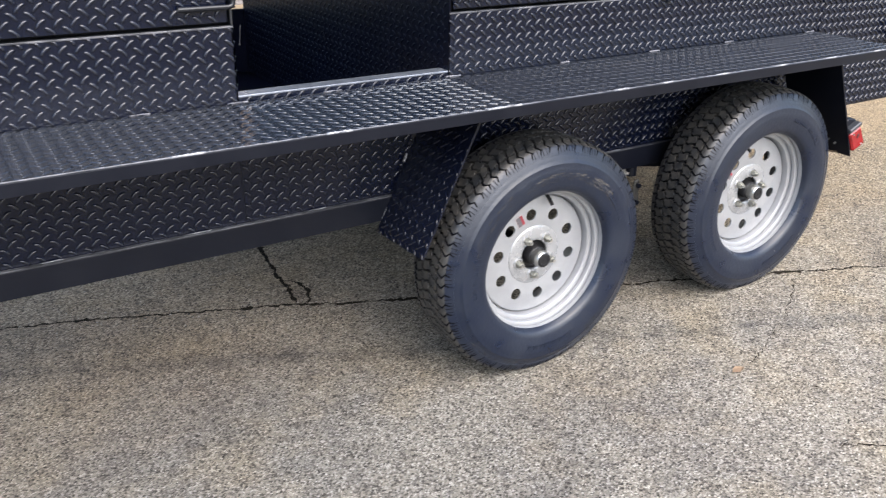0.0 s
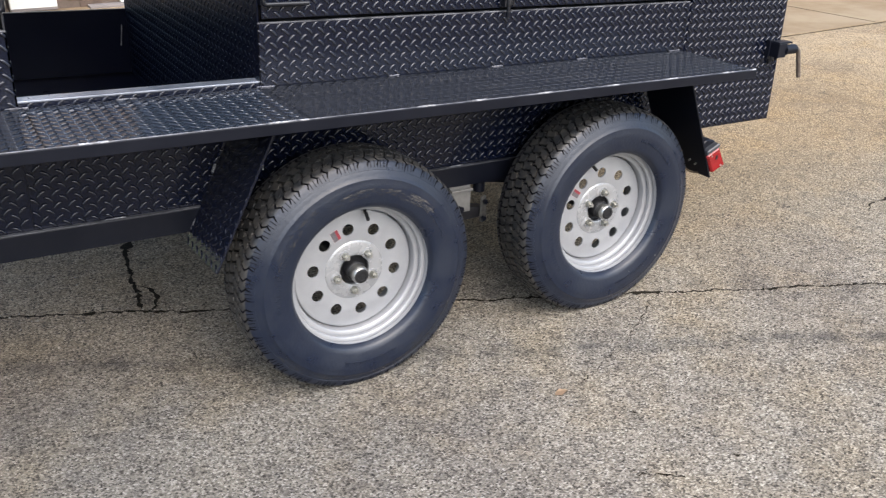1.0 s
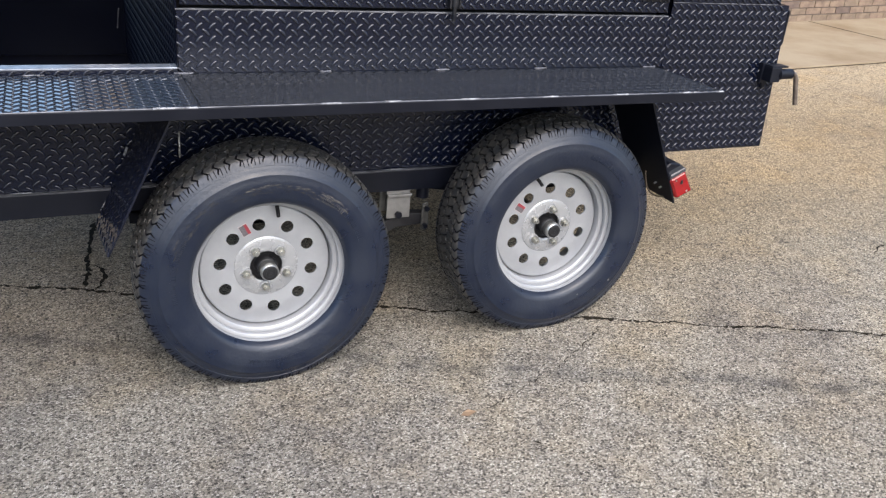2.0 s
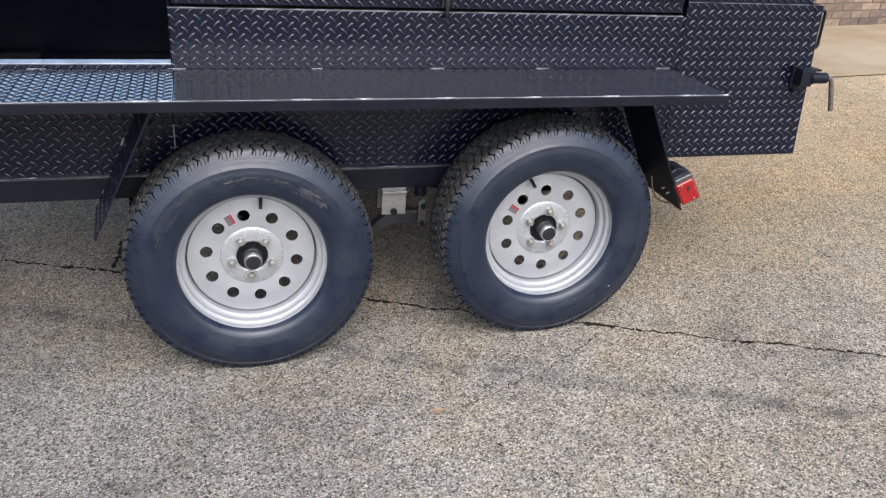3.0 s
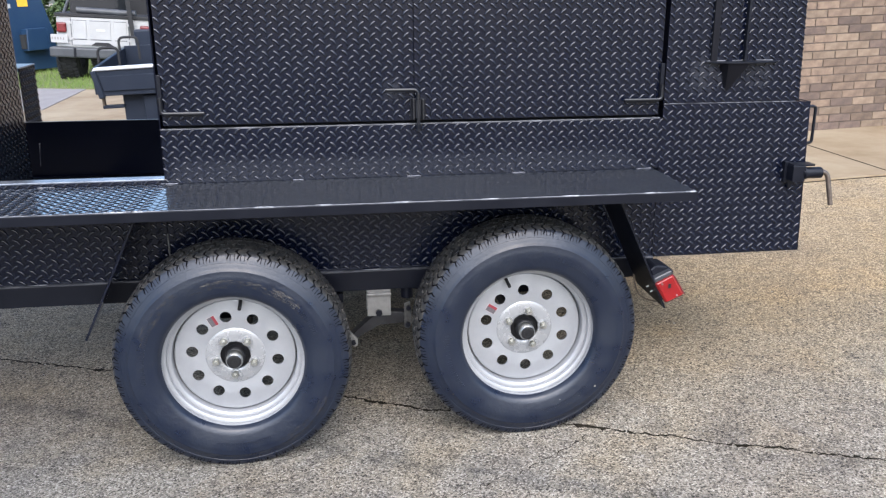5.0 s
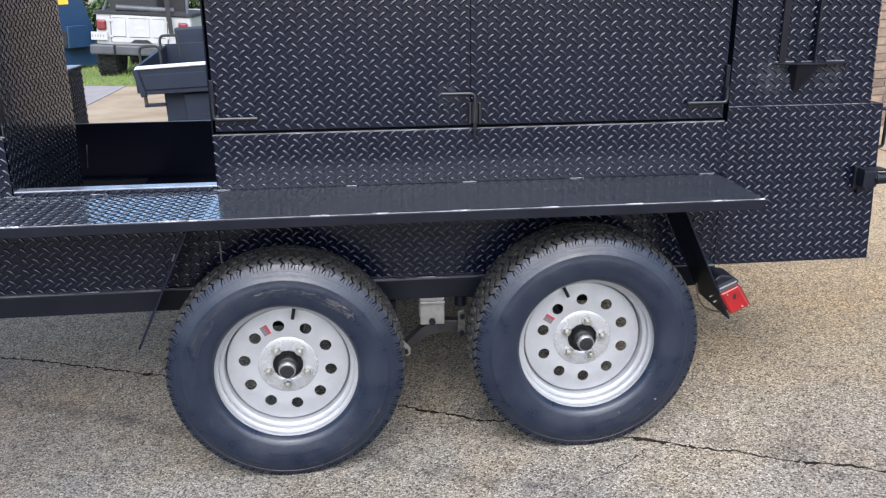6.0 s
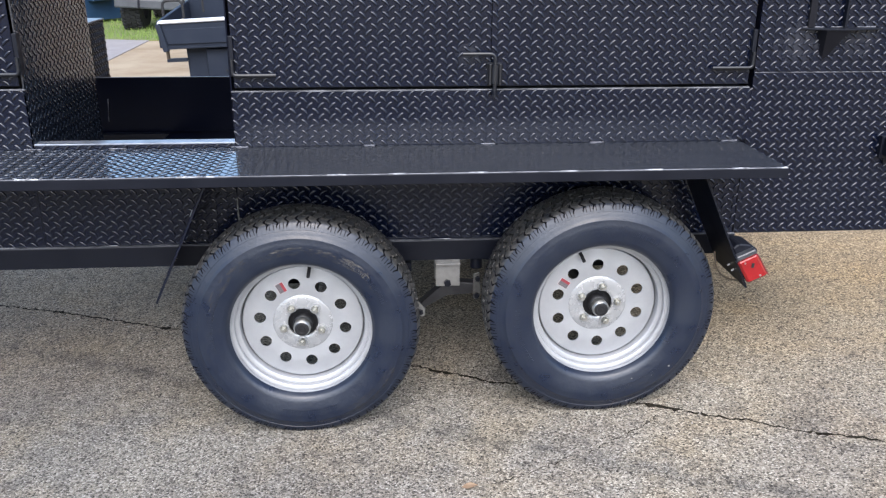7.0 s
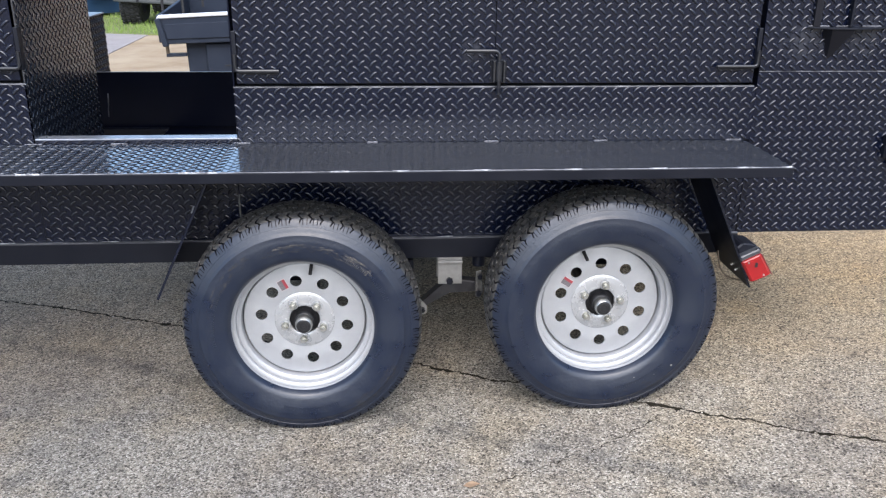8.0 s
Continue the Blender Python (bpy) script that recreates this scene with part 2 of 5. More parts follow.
M_RUBBER = mat("tyre_rubber", (0.0044, 0.0082, 0.0195), 0.35, second=(0.0085, 0.0125, 0.0225), scale=13, amount=0.95, rough_var=0.30, bump=0.0012, bump_scale=110)
M_RUBBER.node_tree.nodes["Principled BSDF"].inputs["Specular IOR Level"].default_value = 0.50
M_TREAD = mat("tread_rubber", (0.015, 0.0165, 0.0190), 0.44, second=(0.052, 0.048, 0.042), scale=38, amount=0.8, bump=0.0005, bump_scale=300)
M_SILVER = mat("silver_wheel_paint", (0.31, 0.315, 0.325), 0.33, 0.35, second=(0.255, 0.26, 0.27), scale=20, rough_var=0.06, bump=0.0004, bump_scale=420)
M_CENTRE = mat("silver_wheel_centre", (0.33, 0.335, 0.34), 0.27, 0.42, second=(0.27, 0.275, 0.28), scale=24, rough_var=0.06, bump=0.0003, bump_scale=300)
M_CHROME = mat("zinc_plated_steel", (0.44, 0.44, 0.42), 0.34, 0.9, second=(0.30, 0.295, 0.275), scale=80)
M_NUT = mat("yellow_zinc_nut", (0.38, 0.375, 0.335), 0.33, 0.8, second=(0.28, 0.27, 0.22), scale=90)
M_GALV = mat("galvanised_bracket", (0.21, 0.205, 0.195), 0.42, 0.45, second=(0.13, 0.127, 0.12), scale=30, amount=0.7)
M_PIN = mat("dark_oiled_steel", (0.12, 0.095, 0.08), 0.35, 0.7, second=(0.22, 0.18, 0.15), scale=60)
M_HUB = mat("hub_black", (0.010, 0.010, 0.011), 0.5, spec=0.3)
M_RED = mat("red_lens", (0.21, 0.005, 0.007), 0.24, second=(0.14, 0.003, 0.004), scale=30, coat=0.2)
M_WIRE = mat("brown_wire", (0.040, 0.027, 0.015), 0.5)
M_CLEAR = mat("cloudy_clear_plastic", (0.040, 0.042, 0.048), 0.3, second=(0.02, 0.021, 0.024), scale=40)
M_RED_D = mat("dark_red_lamp", (0.10, 0.007, 0.009), 0.3, second=(0.17, 0.02, 0.022), scale=12, amount=0.8)
M_STICK_R = mat("red_sticker", (0.21, 0.018, 0.028), 0.5, second=(0.15, 0.018, 0.026), scale=120)
M_STICK_B = mat("sticker_border", (0.42, 0.36, 0.36), 0.5)
M_STICK_G = mat("grey_sticker", (0.060, 0.055, 0.060), 0.5, second=(0.12, 0.11, 0.115), scale=260, amount=1.0)
M_MATTE = mat("matt_black_and_shade", (0.005, 0.005, 0.007), 0.6, second=(0.009, 0.009, 0.012), scale=9, spec=0.12)
# darker copy of the black paint, with the shade inside the gap put in
M_INNER_SHADE = mat("black_inner_shade", (0.0012, 0.0020, 0.0070), 0.30, second=(0.0022, 0.0034, 0.0100), scale=6, rough_var=0.08, spec=0.12)
M_SHACKLE = mat("worn_grey_shackle", (0.10, 0.098, 0.092), 0.42, 0.5, second=(0.035, 0.034, 0.034), scale=40, amount=0.9)
M_ARM = mat("worn_black_arm", (0.007, 0.007, 0.009), 0.40, 0.1, second=(0.018, 0.018, 0.020), scale=30, amount=0.8)
M_MUD = mat("dried_mud", (0.080, 0.073, 0.064), 0.9, second=(0.034, 0.034, 0.038), scale=160, amount=1.0)
M_SCUFF = mat("brown_scuff", (0.034, 0.031, 0.029), 0.85, second=(0.014, 0.016, 0.021), scale=140, amount=1.0)
M_CRACK = mat("crack_dirt", (0.010, 0.0085, 0.0065), 0.95, second=(0.030, 0.024, 0.017), scale=60, amount=0.8, spec=0.08)
M_GRIT = mat("dark_grit", (0.035, 0.030, 0.026), 0.9, second=(0.08, 0.07, 0.058), scale=30, amount=0.9)
M_GRAVEL = mat("pale_gravel", (0.36, 0.33, 0.28), 0.85, second=(0.22, 0.20, 0.165), scale=30, amount=0.9)
M_CONC = mat("tan_concrete", (0.262, 0.207, 0.134), 0.85, second=(0.160, 0.105, 0.053), scale=1.1, amount=0.9, bump=0.001, bump_scale=150)
M_CONC2 = mat("grey_concrete", (0.20, 0.182, 0.175), 0.85, second=(0.16, 0.145, 0.138), scale=3, bump=0.001, bump_scale=150)
M_BRICK = mat("tan_brick", (0.175, 0.124, 0.086), 0.85, second=(0.095, 0.066, 0.049), scale=14, amount=0.85, bump=0.001, bump_scale=160, per_object=0.25)
M_BRICK_P = mat("pale_brick", (0.205, 0.152, 0.106), 0.85, second=(0.130, 0.092, 0.064), scale=14, amount=0.85, bump=0.001, bump_scale=160, per_object=0.15)
M_BRICK_D = mat("dark_brick", (0.122, 0.086, 0.066), 0.85, second=(0.074, 0.053, 0.044), scale=14, amount=0.85, bump=0.001, bump_scale=160, per_object=0.2)
M_MORTAR = mat("mortar", (0.13, 0.10, 0.082), 0.95, second=(0.085, 0.068, 0.055), scale=20, bump=0.001)
M_WHITE = mat("white_vehicle_paint", (0.35, 0.35, 0.35), 0.4, second=(0.29, 0.29, 0.285), scale=3, amount=0.8)
M_WOODW = mat("white_painted_trim", (0.78, 0.78, 0.76), 0.5, second=(0.66, 0.65, 0.62), scale=4)
M_PLASTIC = mat("grey_blue_plastic", (0.013, 0.018, 0.030), 0.5, second=(0.021, 0.027, 0.040), scale=5, rough_var=0.1, spec=0.2)
M_PLASTIC_L = mat("light_grey_plastic", (0.50, 0.51, 0.53), 0.45, second=(0.4, 0.41, 0.43), scale=8)
M_BUMPER = mat("grey_bumper", (0.034, 0.037, 0.043), 0.5, second=(0.075, 0.08, 0.087), scale=5)
M_DARK = mat("dark_fabric", (0.012, 0.012, 0.013), 0.8, second=(0.02, 0.02, 0.022), scale=6)
M_BLUE = mat("blue_dumpster_paint", (0.006, 0.026, 0.066), 0.45, second=(0.010, 0.033, 0.072), scale=4, amount=0.8)
M_YELLOW = mat("yellow_sticker", (0.75, 0.42, 0.03), 0.5)
M_GRASS = mat("grass", (0.125, 0.185, 0.032), 0.8, second=(0.075, 0.125, 0.025), scale=3, amount=0.8, per_object=0.0)
M_SOIL = mat("lawn_soil", (0.10, 0.14, 0.03), 0.95, second=(0.13, 0.12, 0.05), scale=4, amount=0.7)
M_LEAF = mat("shrub_leaf", (0.028, 0.052, 0.014), 0.6, second=(0.055, 0.085, 0.025), scale=3, amount=0.9)
M_BARK = mat("shrub_bark", (0.10, 0.075, 0.05), 0.9)

# ---- mesh helpers ----


def mesh_of(bm, smooth=False):
    bmesh.ops.recalc_face_normals(bm, faces=bm.faces)
    me = bpy.data.meshes.new("mesh")
    bm.to_mesh(me)
    bm.free()
    if smooth:
        me.shade_smooth()
        me.set_sharp_from_angle(angle=radians(38))
    return me


def part(name, data, material, parent=None, label="", smooth=False, at=None):
    """One mesh object, under a thing or a part."""
    if isinstance(data, bmesh.types.BMesh):
        data = mesh_of(data, smooth)
    if material and not data.materials:
        data.materials.append(material)
        if data.name.startswith("plate"):
            data.materials.append(M_LUG if material in (M_PLATE, M_PLATE_S, M_PLATE_B) else material)
    ob = new(name, data)
    data.name = name
    if parent:
        ob.parent = parent
    if at is not None:
        ob.location = at
    return tagged(ob, label)


def thing(name, label, category, m=None, group="", kind=""):
    ob = new(name)
    ob.empty_display_size = 0.1
    if m is not None:
        ob.matrix_world = m
    return tagged(ob, label, category, group, kind)


def box(x0, x1, y0, y1, z0, z1, bevel=0.0, bm=None):
    bm = bm or bmesh.new()
    r = bmesh.ops.create_cube(bm, size=1, matrix=Matrix.LocRotScale(((x0 + x1) / 2, (y0 + y1) / 2, (z0 + z1) / 2), None, (x1 - x0, y1 - y0, z1 - z0)))
    if bevel:
        edges = {e for v in r["verts"] for e in v.link_edges}
        bmesh.ops.bevel(bm, geom=list(edges), offset=bevel, segments=2, affect="EDGES", profile=0.6)
    return bm


def prism(points, axis, a, b, bevel=0.0, bm=None):
    """A polygon, in the plane across axis (x: y,z; y: x,z; z: x,y), drawn out from a to b."""
    bm = bm or bmesh.new()

    def spot(p, d):
        return {"x": (d, p[0], p[1]), "y": (p[0], d, p[1]), "z": (p[0], p[1], d)}[axis]
    lo = [bm.verts.new(spot(p, a)) for p in points]
    hi = [bm.verts.new(spot(p, b)) for p in points]
    n = len(points)
    bm.faces.new(lo[::-1])
    bm.faces.new(hi)
    for i in range(n):
        bm.faces.new((lo[i], lo[(i + 1) % n], hi[(i + 1) % n], hi[i]))
    if bevel:
        bmesh.ops.bevel(bm, geom=bm.edges[:], offset=bevel, segments=1, affect="EDGES")
    return bm


def tube(points, r, n=10, bm=None):
    """A round bar along a line of points, with mitred bends and closed ends."""
    bm = bm or bmesh.new()
    pts = [Vector(p) for p in points]
    rings = []
    side = None
    for i, p in enumerate(pts):
        d = (pts[min(i + 1, len(pts) - 1)] - pts[max(i - 1, 0)]).normalized()
        if side is None:
            side = d.orthogonal().normalized()
        side = (side - d * side.dot(d)).normalized()
        up = d.cross(side)
        rings.append([bm.verts.new(p + r * (math.cos(2 * math.pi * k / n) * side + math.sin(2 * math.pi * k / n) * up)) for k in range(n)])
    for a, b in zip(rings, rings[1:]):
        for k in range(n):
            bm.faces.new((a[k], a[(k + 1) % n], b[(k + 1) % n], b[k]))
    bm.faces.new(rings[0][::-1])
    bm.faces.new(rings[-1])
    return bm


def bend(a, b, c, r, steps=5):
    """Points of a line a-b-c with its corner rounded."""
    a, b, c = Vector(a), Vector(b), Vector(c)
    p, q = b + (a - b).normalized() * r, b + (c - b).normalized() * r
    return [a] + [(1 - t) ** 2 * p + 2 * t * (1 - t) * b + t * t * q for t in [k / steps for k in range(steps + 1)]] + [c]


def lathe(profile, n=64, bm=None, close=False):
    """A profile of (radius, y) turned round the y axis."""
    bm = bm or bmesh.new()
    rings = [[bm.verts.new((r * math.cos(2 * math.pi * k / n), y, r * math.sin(2 * math.pi * k / n))) for k in range(n)] for r, y in profile]
    pairs = list(zip(rings, rings[1:])) + ([(rings[-1], rings[0])] if close else [])
    for a, b in pairs:
        for k in range(n):
            bm.faces.new((a[k], a[(k + 1) % n], b[(k + 1) % n], b[k]))
    return bm


PITCH = 0.033


def tread_plate(o, a, b, w, h, thick=0.004, inside=None, px=PITCH, pz=0.0325, length=0.0296, width=0.0102, rise=0.0047, angle=40, bare=-0.006, bow=0.0034):
    """Steel sheet with raised lugs on its face: corner o, sides a and b, face towards a x b. Lugs stand in rows that lean by turns."""
    o, a, b = Vector(o), Vector(a).normalized(), Vector(b).normalized()
    n = a.cross(b)
    verts, faces = [], []

    def quad(*v):
        k = len(verts)
        verts.extend(v)
        faces.append(tuple(range(k, k + len(v))))
    c = [o, o + a * w, o + a * w + b * h, o + b * h]
    d = [p - n * thick for p in c]
    quad(*c)
    quad(*d[::-1])
    for i in range(4):
        quad(c[i], d[i], d[(i + 1) % 4], c[(i + 1) % 4])
    flat = len(faces)
    shape = []
    for k in range(10):
        t = 2 * math.pi * k / 10
        shape.append((math.cos(t), math.sin(t) * (0.80 + 0.20 * abs(math.cos(t)))))
    for row in range(int(h / (pz / 2)) + 2):
        odd = row % 2
        for col in range(int(w / px) + 2):
            cx, cz = (col + 0.25 + 0.5 * odd) * px, (row + 0.5) * pz / 2
            if cx < 0.004 or cz < bare + 0.003 or cx > w - 0.004 or cz > h - bare - 0.003 or (inside and not inside(cx, cz)):
                continue
            t = radians(angle if odd else 180 - angle)
            ca, sa = math.cos(t), math.sin(t)
            k = len(verts)
            for along, across, up in ((1.0, 1.0, 0.0), (0.93, 0.86, rise * 0.55), (0.80, 0.60, rise * 0.88), (0.45, 0.25, rise)):
                for sx, sy in shape:
                    x, y = sx * length / 2 * along, sy * width / 2 * across
                    # lugs at the sheet's edge are cut off with it
                    p = min(w, max(0.0, cx + x * ca - y * sa))
                    q = min(h, max(0.0, cz + x * sa + y * ca + bow * (0.5 - (sx * along) ** 2)))
                    verts.append(o + a * p + b * q + n * up)
            for r in (0, 10, 20):
                for i in range(10):
                    j = (i + 1) % 10
                    faces.append((k + r + i, k + r + j, k + r + 10 + j, k + r + 10 + i))
            faces.append(tuple(range(k + 30, k + 40)))
    me = bpy.data.meshes.new("plate")
    me.from_pydata([v[:] for v in verts], [], faces)
    smooth = np.ones(len(faces), dtype=bool)
    smooth[:flat] = False
    me.polygons.foreach_set("use_smooth", smooth)
    me.polygons.foreach_set("material_index", smooth.astype(np.int32))
    me.update()
    return me


def weld(a, b, r=0.004, seed=1, bm=None):
    """An uneven bead of weld metal between two points: one rippled string with closed ends."""
    rng = random.Random(seed)
    a, b = Vector(a), Vector(b)
    n = max(6, int((b - a).length / 0.0022))
    d = (b - a).normalized()
    side = d.orthogonal().normalized()
    up = d.cross(side)
    bm = bm or bmesh.new()
    rings = []
    size = 1.0
    for i in range(n + 1):
        size += 0.35 * (rng.uniform(0.6, 1.4) - size)
        q = r * size * (0.25 if i in (0, n) else 0.72 + 0.28 * (i % 2)) * 0.85
        wob = rng.uniform(-0.15, 0.15) * r
        p = a.lerp(b, i / n) + side * wob
        rings.append([bm.verts.new(p + q * (math.cos(math.pi * k / 3) * side + math.sin(math.pi * k / 3) * up)) for k in range(6)])
    for x, y in zip(rings, rings[1:]):
        for k in range(6):
            bm.faces.new((x[k], x[(k + 1) % 6], y[(k + 1) % 6], y[k]))
    bm.faces.new(rings[0][::-1])
    bm.faces.new(rings[-1])
    return bm


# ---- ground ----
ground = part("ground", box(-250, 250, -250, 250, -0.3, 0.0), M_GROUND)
tagged(ground, "worn asphalt lot with pale exposed gravel", "ground", kind="structure")


def crack(points, width, seed):
    """A jagged dirt-filled crack along a line of ground points."""
    rng = random.Random(seed)
    pts = []
    for (x0, y0), (x1, y1) in zip(points, points[1:]):
        n = max(2, int(math.hypot(x1 - x0, y1 - y0) / 0.012))
        for i in range(n):
            t = i / n
            j = 0.006
            pts.append((x0 + (x1 - x0) * t + rng.uniform(-j, j) * 0.6, y0 + (y1 - y0) * t + rng.uniform(-j, j)))
    pts.append(points[-1])
    bm = bmesh.new()
    left, right = [], []
    drift = 0
    for i, (x, y) in enumerate(pts):
        drift = 0.92 * drift + rng.uniform(-0.0035, 0.0035)
        wid = 2.6 * width * (0.25 + 0.75 * rng.random() ** 1.5) * (0.6 + 0.8 * noise.noise((x * 6, y * 6, seed)) ** 2 * 4)
        if i in (0, len(pts) - 1):
            wid = 0.0004
        q, p = pts[min(i + 1, len(pts) - 1)], pts[max(i - 1, 0)]
        d = math.hypot(q[0] - p[0], q[1] - p[1]) or 1.0
        nx, ny = -(q[1] - p[1]) / d, (q[0] - p[0]) / d
        left.append(bm.verts.new((x + nx * (drift + wid / 2), y + ny * (drift + wid / 2), 0.0012)))
        right.append(bm.verts.new((x + nx * (drift - wid / 2), y + ny * (drift - wid / 2), 0.0012)))
    for i in range(len(pts) - 1):
        bm.faces.new((right[i], right[i + 1], left[i + 1], left[i]))
    return bm


for k, (line, wid) in enumerate((
        (((-3.6, 2.15), (-2.3, 1.55), (-1.342, 1.112), (-1.18, 1.048), (-1.018, 0.971), (-0.768, 0.863), (-0.60, 0.784)), 0.0078),
        (((-0.60, 0.784), (-0.481, 0.728), (-0.263, 0.609), (-0.108, 0.536), (0.317, 0.347), (0.456, 0.282), (0.628, 0.191), (1.03, 0.0), (1.136, -0.06)), 0.0090),
        (((1.136, -0.06), (1.293, -0.123), (1.392, -0.191), (1.488, -0.234), (1.601, -0.263), (1.711, -0.322), (2.031, -0.482), (2.4, -0.62), (3.3, -1.0)), 0.0085),
        (((1.47, -0.222), (1.488, -0.232), (1.52, -0.238)), 0.014),
        (((-0.468, 0.742), (-0.455, 0.845), (-0.450, 0.956), (-0.435, 1.06), (-0.414, 1.214), (-0.36, 1.341), (-0.39, 1.6)), 0.0125),
        (((-0.436, 0.703), (-0.398, 0.80), (-0.409, 0.865), (-0.446, 0.90)), 0.0065),
        (((1.063, -0.072), (0.913, -0.170), (0.830, -0.217), (0.742, -0.260), (0.656, -0.289), (0.582, -0.321), (0.50, -0.345)), 0.0024),
        (((0.385, -0.713), (0.452, -0.753), (0.497, -0.787)), 0.0030),
        (((0.556, -0.515), (0.572, -0.530)), 0.010),
        (((0.662, -0.784), (0.678, -0.793)), 0.007),
        (((2.426, 0.028), (2.514, 0.088), (2.657, 0.094), (2.839, 0.087), (3.3, 0.13)), 0.0065))):
    part("pavement_crack", crack(line, wid, 3 + k), M_CRACK, ground, "dirt-filled crack")

# ---- trailer ----
TILT = 2.3
trailer = thing("trailer", "black tread-plate tandem-axle trailer with cabinets and a side bench", "trailer", pose(0, 0, 0, 0, TILT, 0))
Y_WALL = 0.225           # outer face of the cabinets
U_GAP0, U_GAP1 = -0.771, -0.199
W_BENCH, W_DOOR, W_DOOR_F, W_RAIL, TOP = 0.8245, 0.9895, 1.000, 0.527, 2.05
X, Z, YY = (1, 0, 0), (0, 0, 1), (0, 1, 0)

# lower cabinet fronts, above the bench
p = part("lower_panel", tread_plate((U_GAP1, Y_WALL, W_BENCH), X, Z, 1.3490 - U_GAP1, W_DOOR - 0.004 - W_BENCH), M_PLATE, trailer)
p = part("lower_panel", tread_plate((-3.2, Y_WALL, W_BENCH), X, Z, U_GAP0 + 3.2, W_DOOR_F - 0.004 - W_BENCH), M_PLATE, trailer)
# skirts between bench and rail
part("skirt_panel", tread_plate((-3.2, Y_WALL - 0.006, W_RAIL), X, Z, 3.2 - 0.782, W_BENCH - 0.02 - W_RAIL), M_PLATE, trailer)
part("skirt_panel", tread_plate((-0.780, Y_WALL - 0.006, W_RAIL), X, Z, 0.780 - 0.206, W_BENCH - 0.02 - W_RAIL), M_PLATE, trailer)
part("skirt_panel", tread_plate((-0.204, Y_WALL - 0.004, W_RAIL), X, Z, 1.345 + 0.204, W_BENCH - 0.02 - W_RAIL), M_PLATE, trailer)
# end box at the back, a little narrower towards its top
def lean(ob, u0, w0, low, high, tall):
    for v in ob.data.vertices:
        if v.co.x > u0:
            v.co.x += (low + (high - low) * (v.co.z - w0) / tall) * (v.co.x - u0) / 0.511
    return ob


W_BOX0, W_BOX1 = 0.523, 1.030
lean(part("end_box_panel", tread_plate((1.347, Y_WALL - 0.002, W_BOX0), X, Z, 1.860 - 1.347, W_BOX1 - W_BOX0, angle=39, px=0.0316, pz=0.0325, width=0.0096, bow=0.001), M_PLATE, trailer), 1.347, W_BOX0, 0.010, -0.012, 0.507)
lean(part("end_box_side", tread_plate((1.859, Y_WALL, W_BOX0), YY, Z, 1.6, W_BOX1 - W_BOX0), M_PLATE, trailer), 1.347, W_BOX0, 0.010, -0.012, 0.507)
part("end_box_top", box(1.79, 1.846, Y_WALL, 1.82, W_BOX1 - 0.006, W_BOX1 - 0.001), M_BLACK, trailer)
part("end_box_bottom", box(1.347, 1.864, Y_WALL, 1.82, W_BOX0, W_BOX0 + 0.005), M_BLACK, trailer)
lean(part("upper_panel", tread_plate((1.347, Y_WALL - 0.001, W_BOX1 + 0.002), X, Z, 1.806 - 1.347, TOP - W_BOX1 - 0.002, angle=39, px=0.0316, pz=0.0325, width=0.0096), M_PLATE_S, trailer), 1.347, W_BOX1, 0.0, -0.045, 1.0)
lean(part("upper_side", tread_plate((1.805, Y_WALL, W_BOX1 + 0.002), YY, Z, 1.6, TOP - W_BOX1 - 0.002), M_PLATE, trailer), 1.347, W_BOX1, 0.0, -0.045, 1.0)
# doors, set a little back in their frame
G = 0.009
DX = 0.553


def door(u0, u1, w, paint=M_PLATE):
    return part("door", tread_plate((u0, Y_WALL - 0.001, w + G), X, Z, u1 - u0, TOP - w - G), paint, trailer)


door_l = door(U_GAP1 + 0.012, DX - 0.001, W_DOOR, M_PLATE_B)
door_r = door(DX + 0.001, 1.331, W_DOOR)
door_f = door(-3.2, U_GAP0 - 0.012, W_DOOR_F)
for u0, u1, wd in ((U_GAP1, 1.340, W_DOOR), (-3.2, U_GAP0, W_DOOR_F)):
    part("door_frame", box(u0, u1, Y_WALL + 0.070, Y_WALL + 0.085, wd - 0.02, wd + 0.05), M_SATIN, trailer)
    part("panel_edge", box(u0, u1, Y_WALL - 0.0005, Y_WALL + 0.014, wd - 0.0045, wd - 0.0005, 0.001), M_EDGE, trailer)
for u0, u1 in ((U_GAP1, U_GAP1 + 0.03), (1.32, 1.347), (U_GAP0 - 0.03, U_GAP0)):
    part("door_frame", box(u0, u1, Y_WALL + 0.060, Y_WALL + 0.075, W_DOOR + 0.05, TOP), M_SATIN, trailer)
# cabinet sides at the gap, backs and unseen roof
part("cabinet_side", tread_plate((U_GAP1, 1.82, W_RAIL), (0, -1, 0), Z, 1.82 - Y_WALL, TOP - W_RAIL, rise=0.0013, length=0.022, width=0.008), M_INNER_SHADE, trailer)
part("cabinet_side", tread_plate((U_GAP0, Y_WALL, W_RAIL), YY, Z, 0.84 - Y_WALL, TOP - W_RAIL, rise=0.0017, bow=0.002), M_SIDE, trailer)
part("cabinet_back", box(U_GAP1, 1.80, 1.822, 1.828, W_RAIL, TOP), M_BLACK, trailer)
part("cabinet_back", box(-3.2, U_GAP0 - 0.004, 0.834, 0.840, W_RAIL, TOP), M_BLACK, trailer)
# out of view; carried on over the gap to darken its inside
part("unseen_roof", box(-1.25, 1.76, Y_WALL, 1.828, TOP + 0.001, TOP + 0.007), M_BLACK, trailer)
